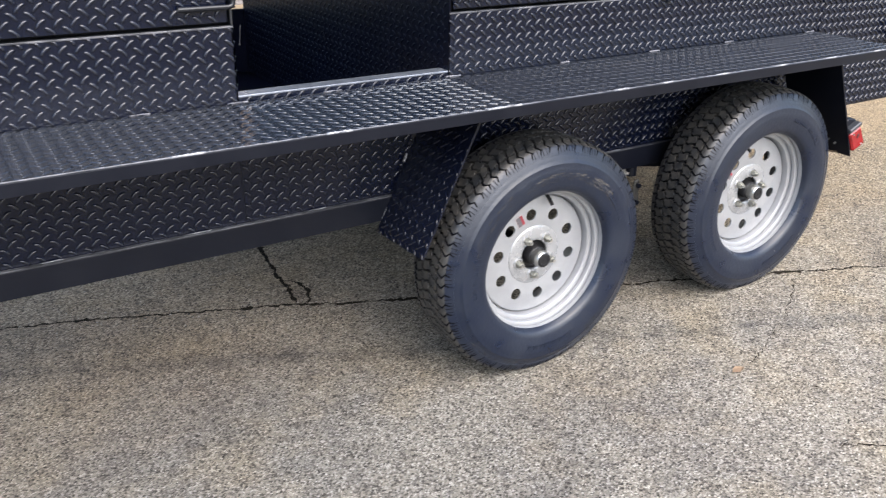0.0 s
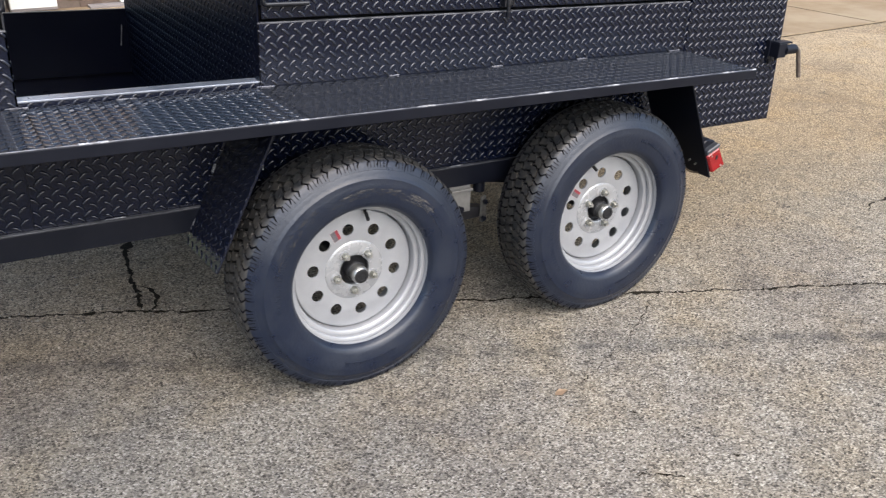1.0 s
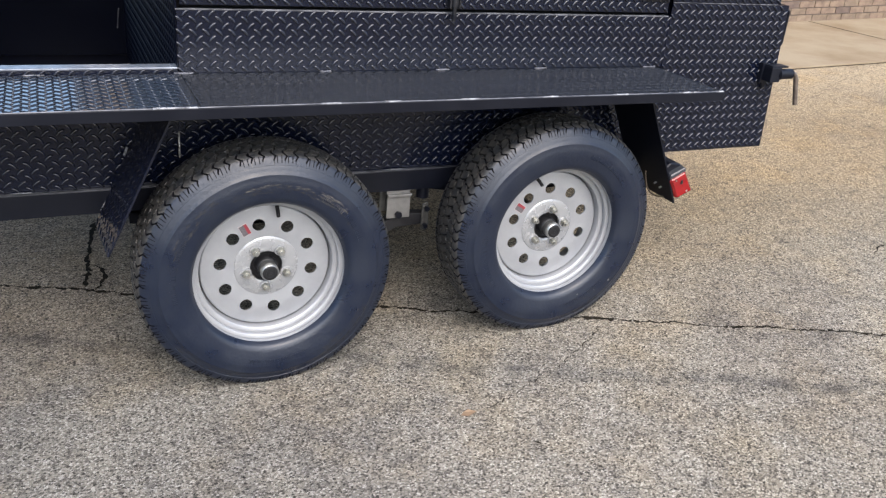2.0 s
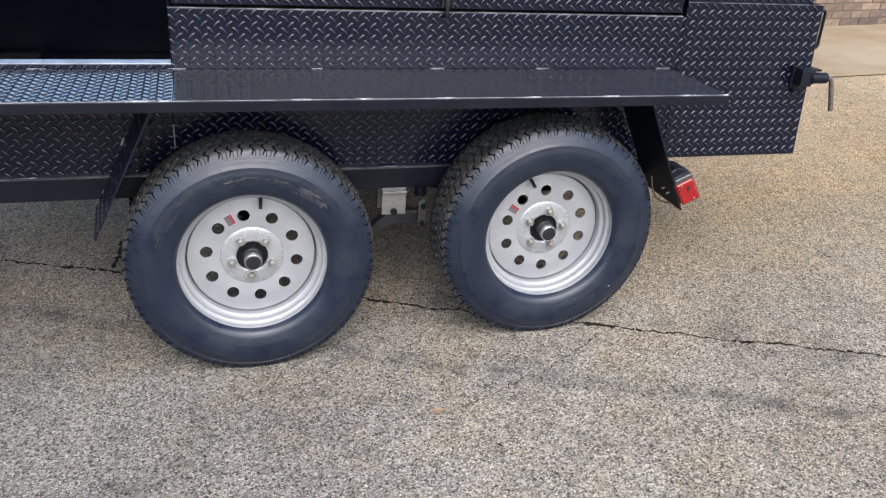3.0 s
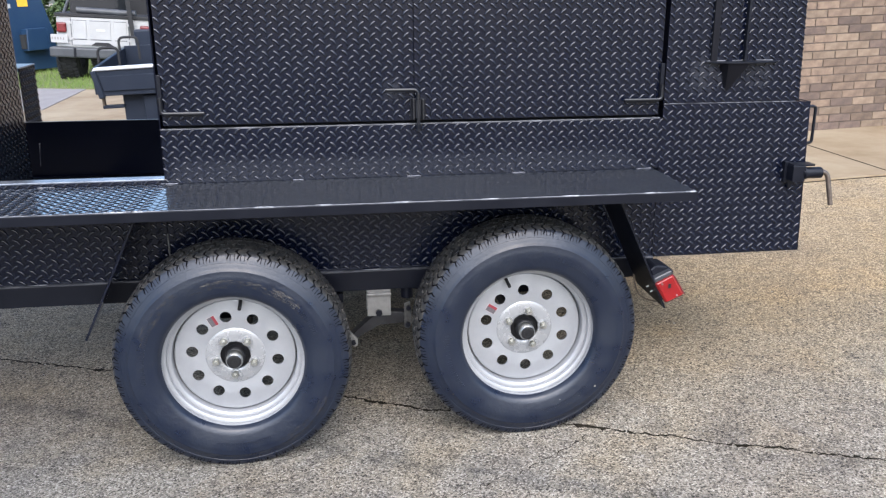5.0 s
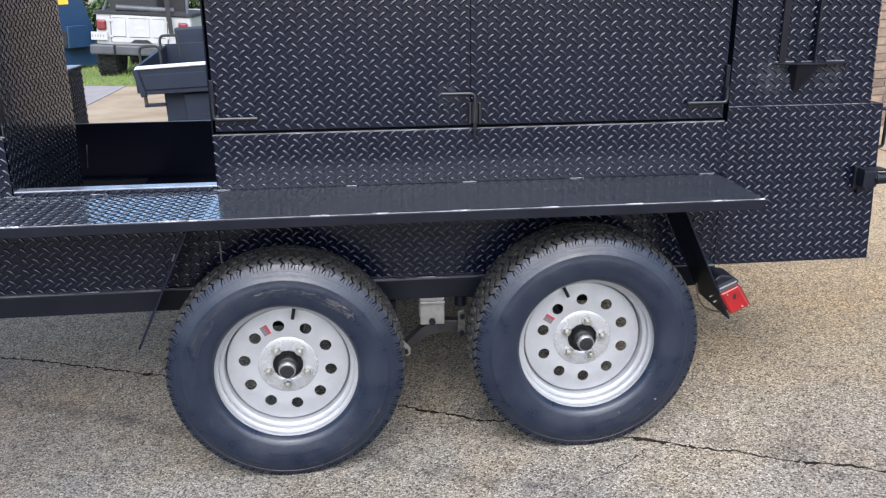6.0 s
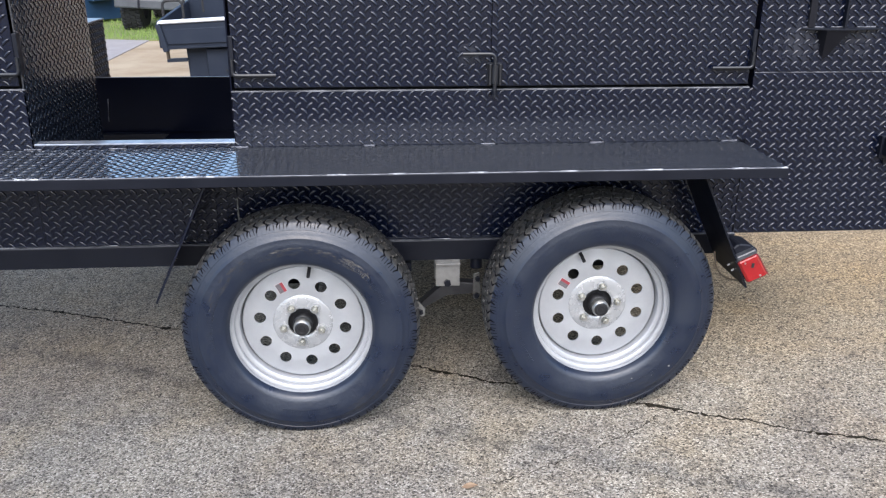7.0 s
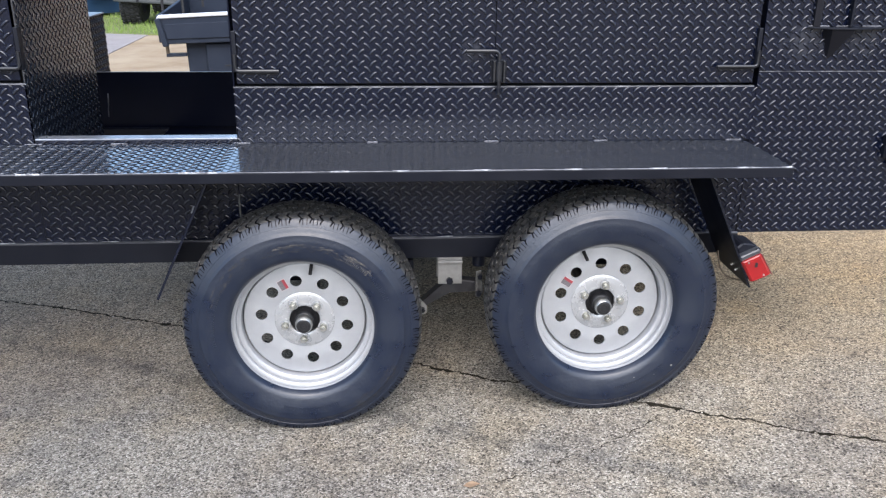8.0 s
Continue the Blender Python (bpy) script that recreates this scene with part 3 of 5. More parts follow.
part("unseen_roof", box(-3.2, -1.251, Y_WALL, 0.84, TOP + 0.001, TOP + 0.007), M_BLACK, trailer)
part("cabinet_end", box(-3.206, -3.201, Y_WALL, 0.84, W_RAIL, TOP), M_BLACK, trailer)
part("cabinet_end", box(1.350, 1.352, Y_WALL + 0.01, 1.82, W_RAIL, TOP), M_BLACK, trailer)
part("deck", box(-3.2, U_GAP0, Y_WALL + 0.03, 0.84, W_RAIL - 0.006, W_RAIL), M_INNER_SHADE, trailer)
part("deck", box(U_GAP0 + 0.001, 1.85, Y_WALL + 0.03, 1.8258, W_RAIL - 0.006, W_RAIL), M_INNER_SHADE, trailer)
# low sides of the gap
part("rear_gap_plate", box(-3.2, U_GAP1, 1.826, 1.830, W_RAIL - 0.006, 0.784), M_INNER_SHADE, trailer, "plain glossy black steel plate")
part("rear_plate_weld", weld((-1.056, 1.8245, 0.576), (-1.046, 1.8245, 0.687), 0.0035, 55), M_EDGE, trailer, smooth=True)
part("rear_plate_weld", weld((-0.229, 1.8245, 0.638), (-0.219, 1.8245, 0.722), 0.0030, 56), M_EDGE, trailer, smooth=True)
part("rear_plate_edge", box(-3.2, U_GAP1, 1.823, 1.833, 0.784, 0.787), M_EDGE, trailer)
far_dir = Vector((0, 0.22, 0))
part("far_corner_panel", tread_plate((-1.095, 1.84, W_RAIL), far_dir, Z, far_dir.length, 1.030 - W_RAIL), M_PLATE, trailer)
part("far_corner_cap", prism(((-1.20, 1.84), (-1.091, 1.84), (-1.091, 2.06), (-1.20, 2.06)), "z", 1.030, 1.035), M_SHEEN, trailer)
part("gap_riser", tread_plate((U_GAP0, Y_WALL + 0.002, W_BENCH - 0.018), X, Z, U_GAP1 - U_GAP0, 0.029, bare=-0.02, inside=lambda a, b: 0.02 < b < 0.03), M_PLATE, trailer)
part("gap_ledge", box(U_GAP0, U_GAP1, Y_WALL + 0.001, Y_WALL + 0.045, 0.8355, 0.8405, 0.0015), M_SHEEN, trailer, "steel ledge with the sky's sheen in its colour")
part("gap_ledge_return", box(U_GAP0, U_GAP1, Y_WALL + 0.041, Y_WALL + 0.045, W_RAIL, 0.835), M_BLACK, trailer)
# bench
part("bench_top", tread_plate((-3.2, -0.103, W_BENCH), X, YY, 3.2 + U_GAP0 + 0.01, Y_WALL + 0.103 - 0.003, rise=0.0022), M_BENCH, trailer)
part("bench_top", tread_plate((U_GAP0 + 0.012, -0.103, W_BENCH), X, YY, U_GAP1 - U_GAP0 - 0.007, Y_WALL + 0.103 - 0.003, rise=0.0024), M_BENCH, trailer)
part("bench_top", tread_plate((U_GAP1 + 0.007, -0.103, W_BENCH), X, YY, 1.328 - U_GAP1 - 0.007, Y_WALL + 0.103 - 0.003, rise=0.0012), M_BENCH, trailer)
part("bench_lip", box(-3.2, 1.328, -0.110, -0.104, W_BENCH - 0.026, W_BENCH, 0.0012), M_SATIN, trailer, "satin black steel lip")
part("bench_edge_bead", tube([(-3.2, -0.1055, W_BENCH + 0.0005), (1.328, -0.1055, W_BENCH + 0.0005)], 0.0020, 6), M_EDGE, trailer, "paint-worn welded edge with its glint in the colour")
for k, (u0, ln, seed) in enumerate(((0.086, 0.051, 3), (0.246, 0.049, 5), (0.457, 0.052, 6), (0.70, 0.05, 7), (0.93, 0.05, 8), (1.17, 0.05, 9), (-0.30, 0.10, 10), (-0.70, 0.06, 11), (-1.02, 0.07, 12), (1.295, 0.03, 13))):
    part("weld_bead", weld((u0, -0.106, W_BENCH + 0.001), (u0 + ln, -0.106, W_BENCH + 0.001), 0.0040, seed), M_WELD, trailer, smooth=True)
for k, (u0, ln) in enumerate(((-0.21, 0.05), (0.178, 0.033), (0.528, 0.043), (0.86, 0.045), (1.27, 0.05), (-0.56, 0.05), (-0.80, 0.05), (-1.02, 0.045), (-1.45, 0.05))):
    part("weld_bead", weld((u0, Y_WALL - 0.004, W_BENCH + 0.001), (u0 + ln, Y_WALL - 0.004, W_BENCH + 0.001), 0.0032, 20 + k), M_WELD_B, trailer, smooth=True)
for k, (u0, ln) in enumerate(((-0.62, 0.05), (-0.92, 0.05), (-1.25, 0.05), (0.38, 0.06), (-0.38, 0.03))):
    part("weld_bead", weld((u0, Y_WALL - 0.012, W_RAIL + 0.001), (u0 + ln, Y_WALL - 0.012, W_RAIL + 0.001), 0.003, 40 + k), M_WELD, trailer, smooth=True)
# frame rail
part("frame_rail", box(-3.2, 1.345, Y_WALL - 0.020, Y_WALL + 0.035, 0.461, W_RAIL, 0.003), M_SATIN, trailer, "satin black box-section rail")
part("rail_edge", box(-3.2, 1.345, Y_WALL - 0.0208, Y_WALL - 0.008, W_RAIL, W_RAIL + 0.0015), M_EDGE, trailer)
part("far_rail", box(-3.2, 1.345, 1.77, 1.82, 0.463, W_RAIL), M_SATIN, trailer)
for u in (-0.6, 0.43, 1.2):
    part("cross_member", box(u - 0.03, u + 0.03, Y_WALL + 0.035, 1.77, 0.465, 0.522), M_SATIN, trailer)
part("seam_weld", weld((-0.205, Y_WALL - 0.008, 0.600), (-0.205, Y_WALL - 0.008, 0.672), 0.0034, 90), M_CHROME, trailer, smooth=True)
part("seam_strip", box(1.3440, 1.3468, Y_WALL - 0.0075, Y_WALL - 0.0030, W_RAIL, 0.79), M_MATTE, trailer)
part("seam_strip", box(-0.7815, -0.7805, Y_WALL - 0.0075, Y_WALL - 0.0055, W_RAIL, 0.79), M_MATTE, trailer)


# fender flaps
def flap(top, bottom, face):
    a, b = Vector((top[0], 0, top[1])), Vector((bottom[0], 0, bottom[1]))
    d = (b - a)
    o = Vector((bottom[0], -0.03 if face < 0 else 0.206, bottom[1]))
    return tread_plate(o, (0, 1 if face < 0 else -1, 0), -d, 0.23 if face < 0 else 0.218, d.length, 0.005, rise=0.0018)


fl = part("fender_flap", flap((-0.2424, 0.795), (-0.4157, 0.434), 1), M_FLAP, trailer, "sloping black tread-plate fender end")
for v in fl.data.vertices:
    v.co.x -= 0.0650 * (v.co.y + 0.012)
for k, (a, b) in enumerate((((-0.396, 0.499), (-0.412, 0.468)), ((-0.336, 0.640), (-0.346, 0.616)))):
    part("weld_bead", weld((a[0], 0.2055, a[1]), (b[0], 0.2055, b[1]), 0.0048, 31 + k), M_WELD, trailer, smooth=True)
part("fender_flap", flap((1.130, 0.795), (1.296, 0.442), -1), M_SATIN, trailer, "sloping plain black fender end")


# tail light, on the back flap
lamp = part("tail_light", prism(((1.243, 0.560), (1.260, 0.575), (1.296, 0.571), (1.320, 0.555), (1.306, 0.480), (1.286, 0.468)), "y", -0.018, 0.062, 0.004), M_SATIN, trailer, "trailer light in a black housing")
part("lens", prism(((1.254, 0.524), (1.309, 0.551), (1.352, 0.482), (1.295, 0.456)), "y", -0.038, 0.050, 0.006), M_RED, lamp, "glossy red plastic lens")
part("clear_strip", prism(((1.252, 0.526), (1.308, 0.553), (1.302, 0.566), (1.248, 0.541)), "y", -0.041, 0.052, 0.003), M_CLEAR, lamp, "cloudy clear number-plate lens")
part("lens_side", prism(((1.311, 0.549), (1.322, 0.541), (1.362, 0.476), (1.354, 0.481)), "y", -0.026, 0.050, 0.002), M_RED_D, lamp, "darker red side facet of the lens")
part("lens_mark", box(1.296, 1.304, -0.0392, -0.037, 0.508, 0.522), M_HUB, lamp)
for u, w in ((1.276, 0.522), (1.326, 0.484)):
    part("screw", tube([(u, -0.0405, w), (u, -0.037, w)], 0.0028, 8), M_CHROME, lamp)
wire = bend((1.216, 0.045, 0.530), (1.226, 0.03, 0.452), (1.290, 0.02, 0.444), 0.05, 8)
part("wire", tube(wire, 0.0028, 8), M_WIRE, lamp, "brown lamp wire", True)
for y, u, w in ((0.045, 1.2685, 0.488), (0.02, 1.2715, 0.481)):
    part("flap_bolt", tube([(u, y, w), (u - 0.008, y, w - 0.004)], 0.0032, 8), M_CHROME, trailer, "small zinc bolt")


# ---- wheels ----
R_TYRE, Y_MID = 0.347, 0.066
SIDE = ((0.205, 0.074), (0.211, 0.0865), (0.217, 0.0925), (0.229, 0.0954), (0.241, 0.0984), (0.254, 0.1006), (0.267, 0.1020), (0.279, 0.1014), (0.2880, 0.0990), (0.2905, 0.0992), (0.2930, 0.0982), (0.2945, 0.0964), (0.3030, 0.0934), (0.3130, 0.0890), (0.3230, 0.0828), (0.3290, 0.0765), (0.3335, 0.0680), (0.3355, 0.0560), (0.3362, 0.0))
tyre_profile = [(r, Y_MID - o) for r, o in SIDE] + [(r, Y_MID + o) for r, o in SIDE[-2::-1]]


def flatten(bm, floor):
    """Lets the tyre sit flat where it meets the ground."""
    for v in bm.verts:
        if v.co.z < -floor:
            deep = -floor - v.co.z
            v.co.z = -floor
            v.co.y += (0.35 * deep) * (-1 if v.co.y < Y_MID else 1)


def tyre_mesh(floor):
    bm = lathe(tyre_profile, 120)
    # carcass under the tread in matt black, which paints shade into the grooves
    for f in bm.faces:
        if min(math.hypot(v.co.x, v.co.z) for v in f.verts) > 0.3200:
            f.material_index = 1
    flatten(bm, floor)
    return mesh_of(bm, True)


def tread_mesh(floor, seed):
    """Rows of scale-like blocks parted by thin zigzag grooves; the outer rows run over the shoulder and fade into the sidewall."""
    rng = random.Random(seed)
    bm = bmesh.new()
    n = 72
    step = 2 * math.pi / n

    def spot(ang, o, r):
        return (r * math.cos(ang), Y_MID + o, r * math.sin(ang))

    def crown(o):
        return R_TYRE - 0.0045 * (abs(o) / 0.075) ** 2
    cut, amp = 0.115, 0.0036
    for o0, o1, shift, sway in ((-0.0495, -0.0218, 0.5, -1), (-0.0150, 0.0150, 0.0, 1), (0.0218, 0.0495, 0.5, 1)):
        for k in range(n):
            a0 = (k + shift) * step
            pts = []
            for s, q in ((0.0, 0), (0.25, 1), (0.5, 0), (0.75, -1), (1.0, 0)):
                pts.append((a0 + (cut + s * (1 - 2 * cut)) * step, o0 + amp * q))
            for q, da in ((0.30, 0.05), (0.62, 0.24)):
                pts.append((a0 + (1 - cut + sway * da) * step, o0 + (o1 - o0) * q))
            for s, q in ((1.0, 0), (0.75, -1), (0.5, 0), (0.25, 1), (0.0, 0)):
                pts.append((a0 + (cut + s * (1 - 2 * cut) + sway * 0.14) * step, o1 + amp * q))
            for q, da in ((0.62, 0.24), (0.30, 0.05)):
                pts.append((a0 + (cut + sway * da) * step, o0 + (o1 - o0) * q))
            lift = rng.uniform(-0.0006, 0.0003)
            lo = [bm.verts.new(spot(a, q, 0.3365)) for a, q in pts]
            hi = [bm.verts.new(spot(a, q, crown(q) + lift)) for a, q in pts]
            bm.faces.new(hi)
            for i in range(len(pts)):
                j = (i + 1) % len(pts)
                bm.faces.new((lo[i], lo[j], hi[j], hi[i]))
    over = ((0.0555, 0.3444), (0.0605, 0.3438), (0.0655, 0.3428), (0.0702, 0.3410), (0.0745, 0.3383), (0.0780, 0.3350), (0.0808, 0.3312), (0.0832, 0.3272), (0.0852, 0.3232), (0.0868, 0.3196), (0.0882, 0.3164), (0.0894, 0.3136))
    under = ((0.0555, 0.3335), (0.0590, 0.3330), (0.0622, 0.3322), (0.0652, 0.3310), (0.0682, 0.3292), (0.0712, 0.3268), (0.0742, 0.3242), (0.0774, 0.3216), (0.0806, 0.3190), (0.0838, 0.3164), (0.0862, 0.3140), (0.0880, 0.3118))
    last = len(over) - 1
    for sign in (-1, 1):
        for k in range(n):
            a0 = (k + (0.25 if sign < 0 else 0.75)) * step
            cells = []
            for i, (o, r) in enumerate(over):
                bend_ = (-0.10, 0.02, 0.14, 0.20, 0.04, -0.14, -0.06, 0.02, 0.04, 0.04, 0.04, 0.04)[i] * step
                # the groove narrows as it runs down the shoulder; every other one stops short
                half = [0.5 - (0.110 if i < 4 else 0.100 if i < 6 else 0.080 if i < 8 else 0.055 if i < (9 if (k + e) % 2 else 11) else 0.003) for e in (0, 1)]
                nudge = 0.0016 if i == 0 else 0
                cells.append([bm.verts.new(spot(a0 + bend_ - half[0] * step, sign * (o - nudge), r)), bm.verts.new(spot(a0 + bend_, sign * (o + nudge * 2), r + 0.0002)), bm.verts.new(spot(a0 + bend_ + half[1] * step, sign * (o - nudge), r))])
            deep = [[bm.verts.new(spot(math.atan2(v.co.z, v.co.x), sign * o, r)) for v in row] for row, (o, r) in zip(cells, under)]
            for i in range(last):
                for j in range(2):
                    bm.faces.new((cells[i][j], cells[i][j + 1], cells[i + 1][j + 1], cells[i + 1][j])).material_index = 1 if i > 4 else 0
                # groove walls take the same painted shade
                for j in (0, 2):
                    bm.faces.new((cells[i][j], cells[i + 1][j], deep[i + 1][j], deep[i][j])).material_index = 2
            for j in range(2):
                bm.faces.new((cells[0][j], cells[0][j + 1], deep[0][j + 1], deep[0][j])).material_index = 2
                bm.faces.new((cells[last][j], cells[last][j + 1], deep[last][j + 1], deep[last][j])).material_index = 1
            # small slots across the buttress, flat dark faces with the slot's shade in them
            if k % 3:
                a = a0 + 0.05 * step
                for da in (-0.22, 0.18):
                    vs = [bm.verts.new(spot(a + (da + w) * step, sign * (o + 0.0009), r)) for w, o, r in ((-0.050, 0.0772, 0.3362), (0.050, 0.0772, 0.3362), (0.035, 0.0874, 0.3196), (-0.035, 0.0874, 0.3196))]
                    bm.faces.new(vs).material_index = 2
    flatten(bm, floor - 0.0005)
    return mesh_of(bm, True)


def disc_mesh():
    """The pressed wheel disc: ten round holes in a dished ring."""
    bm = bmesh.new()

    def ring(r, n, cx=0.0, cz=0.0):
        vs = [bm.verts.new((cx + r * math.cos(2 * math.pi * k / n), 0, cz + r * math.sin(2 * math.pi * k / n))) for k in range(n)]
        return [bm.edges.new((vs[k], vs[(k + 1) % n])) for k in range(n)]
    edges = ring(0.1740, 100) + ring(0.088, 60)
    for k in range(10):
        t = radians(27 + 36 * k)
        edges += ring(0.0172, 22, 0.1260 * math.cos(t), 0.1260 * math.sin(t))
    bmesh.ops.triangle_fill(bm, use_beauty=True, use_dissolve=False, edges=edges)
    for v in bm.verts:
        r = math.hypot(v.co.x, v.co.z)
        v.co.y = 0.0485 - 0.0045 * math.sin(math.pi * min(1, max(0, (r - 0.088) / 0.086)))
    r = bmesh.ops.extrude_face_region(bm, geom=bm.faces[:])
    for v in r["geom"]:
        if isinstance(v, bmesh.types.BMVert):
            v.co.y += 0.005
    lathe(((0.1740, 0.0485), (0.1758, 0.0492), (0.1774, 0.0512), (0.1784, 0.0550), (0.1786, 0.0700)), 100, bm)
    return mesh_of(bm, True)


def centre_mesh():
    return mesh_of(lathe(((0.0890, 0.0502), (0.0876, 0.0476), (0.0855, 0.0462), (0.080, 0.0452), (0.0745, 0.0440), (0.068, 0.0434), (0.055, 0.0436), (0.048, 0.0442), (0.0445, 0.0460), (0.0435, 0.062)), 64), True)


def barrel_mesh():
    """The rim from its outer lip inwards: rolled lip, two stepped seats with a crease at each, then the well."""
    lip = ((0.2120, -0.0040), (0.2150, -0.0118), (0.2172, -0.0112), (0.2172, -0.0122), (0.2160, -0.0134), (0.2125, -0.0142), (0.2090, -0.0124), (0.2074, -0.0070), (0.2066, 0.0070), (0.2096, 0.0078), (0.2096, 0.0110), (0.2060, 0.0116))
    seat = ((0.1985, 0.0128), (0.1958, 0.0148), (0.1950, 0.0246), (0.1982, 0.0254), (0.1982, 0.0290), (0.1940, 0.0298), (0.1855, 0.0312), (0.1832, 0.0332))
    well = ((0.1816, 0.0440), (0.1808, 0.0600), (0.1806, 0.0750), (0.1800, 0.0850), (0.1800, 0.115), (0.190, 0.125), (0.207, 0.140))
    return mesh_of(lathe((lip + seat + well)[::-1], 110), True)


wheel_parts = {}


def wheel(u, w, spin, floor, seed):
    hub = part("wheel", wheel_parts.setdefault("barrel", barrel_mesh()), M_SILVER, trailer, "silver-painted steel wheel with ten holes", at=(u, 0, w))
    hub.rotation_euler = (0, 0, 0)
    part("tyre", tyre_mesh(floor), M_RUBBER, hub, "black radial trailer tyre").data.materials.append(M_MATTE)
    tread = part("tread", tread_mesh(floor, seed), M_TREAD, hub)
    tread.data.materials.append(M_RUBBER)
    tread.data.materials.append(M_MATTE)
    turn = Matrix.Rotation(-radians(spin), 4, "Y")

    def spun(name, key, make, material, label="", smooth=False):
        if key not in wheel_parts:
            d = make()
            wheel_parts[key] = mesh_of(d, smooth) if isinstance(d, bmesh.types.BMesh) else d
        ob = part(name, wheel_parts[key], material, hub, label)
        ob.matrix_local = turn
        return ob
    spun("disc", "disc", disc_mesh, M_SILVER)
    spun("disc_centre", "centre", centre_mesh, M_CENTRE)
    for k in range(5):
        t = radians(50 + 72 * k)
        nut = lambda t=t: tube([(0.0585 * math.cos(t), 0.0460, 0.0585 * math.sin(t)), (0.0585 * math.cos(t), 0.0265, 0.0585 * math.sin(t))], 0.0098, 6)
        spun("lug_nut", f"nut{k}", nut, M_NUT, "zinc-plated lug nut")
        stud = lambda t=t: tube([(0.0585 * math.cos(t), 0.026, 0.0585 * math.sin(t)), (0.0585 * math.cos(t), 0.0185, 0.0585 * math.sin(t))], 0.0056, 10)
        spun("wheel_stud", f"stud{k}", stud, M_CHROME)
        seat = lambda t=t: mesh_of(lathe(((0.0165, 0.0), (0.0150, -0.0022), (0.0128, -0.0024), (0.0110, 0.0030)), 20), True)
        spun("nut_seat", f"seat{k}", seat, M_CENTRE).matrix_local = turn @ Matrix.Translation((0.0585 * math.cos(t), 0.0438, 0.0585 * math.sin(t)))
    spun("hub_bore", "bore", lambda: lathe(((0.0435, 0.052), (0.040, 0.058), (0.033, 0.061), (0.0, 0.062)), 40), M_HUB)
    spun("hub_body", "hubbody", lambda: lathe(((0.029, 0.06), (0.029, 0.034), (0.027, 0.031), (0.0245, 0.030)), 40), M_HUB, smooth=True)
    spun("grease_cap", "cap", lambda: lathe(((0.0235, 0.034), (0.0235, 0.018), (0.0250, 0.016), (0.0250, 0.007), (0.0235, 0.003), (0.0200, 0.0), (0.0135, 0.0005), (0.0125, 0.003), (0.0, 0.003)), 40), M_CHROME, "bright metal grease cap", True)
    spun("cap_plug", "plug", lambda: lathe(((0.0208, 0.0005), (0.0200, -0.0022), (0.0185, -0.0030), (0.0125, -0.0030), (0.0115, -0.0012), (0.0045, -0.0012), (0.0038, -0.0022), (0.0, -0.0022)), 32), M_HUB, "black rubber plug", True)
    t = radians(81)
    c, s = math.cos(t), math.sin(t)
    spun("valve_stem", "valve", lambda: tube([(0.178 * c, 0.040, 0.178 * s), (0.170 * c, 0.026, 0.170 * s), (0.160 * c, 0.012, 0.160 * s)], 0.0052, 10), M_HUB, "black rubber valve stem", True)
    t = radians(117)

    def label_mesh(x0, x1, z, y):
        def make():
            bm = box(x0, x1, y - 0.0006, y, -z, z)
            bmesh.ops.transform(bm, matrix=Matrix.Translation((0.127 * math.cos(t), 0.0005, 0.127 * math.sin(t))) @ Matrix.Rotation(radians(-27), 4, "Y"), verts=bm.verts)
            return bm
        return make
    spun("sticker", "stick0", label_mesh(-0.0125, 0.0125, 0.0170, 0.0430), M_STICK_B, "small label with a pale border")
    spun("sticker_print", "stick1", label_mesh(-0.0110, 0.0030, 0.0152, 0.0422), M_STICK_G, "dark grey print")
    spun("sticker_print", "stick2", label_mesh(0.0030, 0.0115, 0.0152, 0.0422), M_STICK_R, "red print")
    return hub


CT, ST = math.cos(radians(TILT)), math.sin(radians(TILT))


def local(x, z):
    """From upright metres to the tilted trailer's."""
    return x * CT - z * ST, x * ST + z * CT


wheel_1 = wheel(*local(0.0, 0.335), 0, 0.3345, 1)
wheel_2 = wheel(*local(0.885, 0.335), 30, 0.3345, 2)


def sidewall(r):
    """Where the outer sidewall stands at a radius."""
    return Y_MID - float(np.interp(r, [q[0] for q in SIDE], [q[1] for q in SIDE]))


def smear(hub, a0, a1, r0, r1, count, seed, size=0.012, paint=None):
    """Thin crusts of dried mud on the outer sidewall."""
    rng = random.Random(seed)
    bm = bmesh.new()
    for _ in range(count):
        t = radians(rng.uniform(a0, a1))
        r = rng.uniform(r0, r1)
        ln, wd = size * rng.uniform(0.5, 1.6), 0.0011 * rng.uniform(0.4, 1.3)
        lean = rng.uniform(-0.3, 0.3)
        vs = []
        for k in range(7):
            q = 2 * math.pi * k / 7
            dl, dr = ln * math.cos(q) * rng.uniform(0.6, 1), wd * math.sin(q) * rng.uniform(0.5, 1.2) + lean * ln * math.cos(q) * 0.5
            rr = r + dr
            tt = t + dl / rr
            vs.append(bm.verts.new((rr * math.cos(tt), sidewall(rr) - 0.0006, rr * math.sin(tt))))
        bm.faces.new(vs)
    return tagged(part("mud_smear", bm, paint or M_MUD, hub, "pale dried mud scuffs"), kind="stuff")


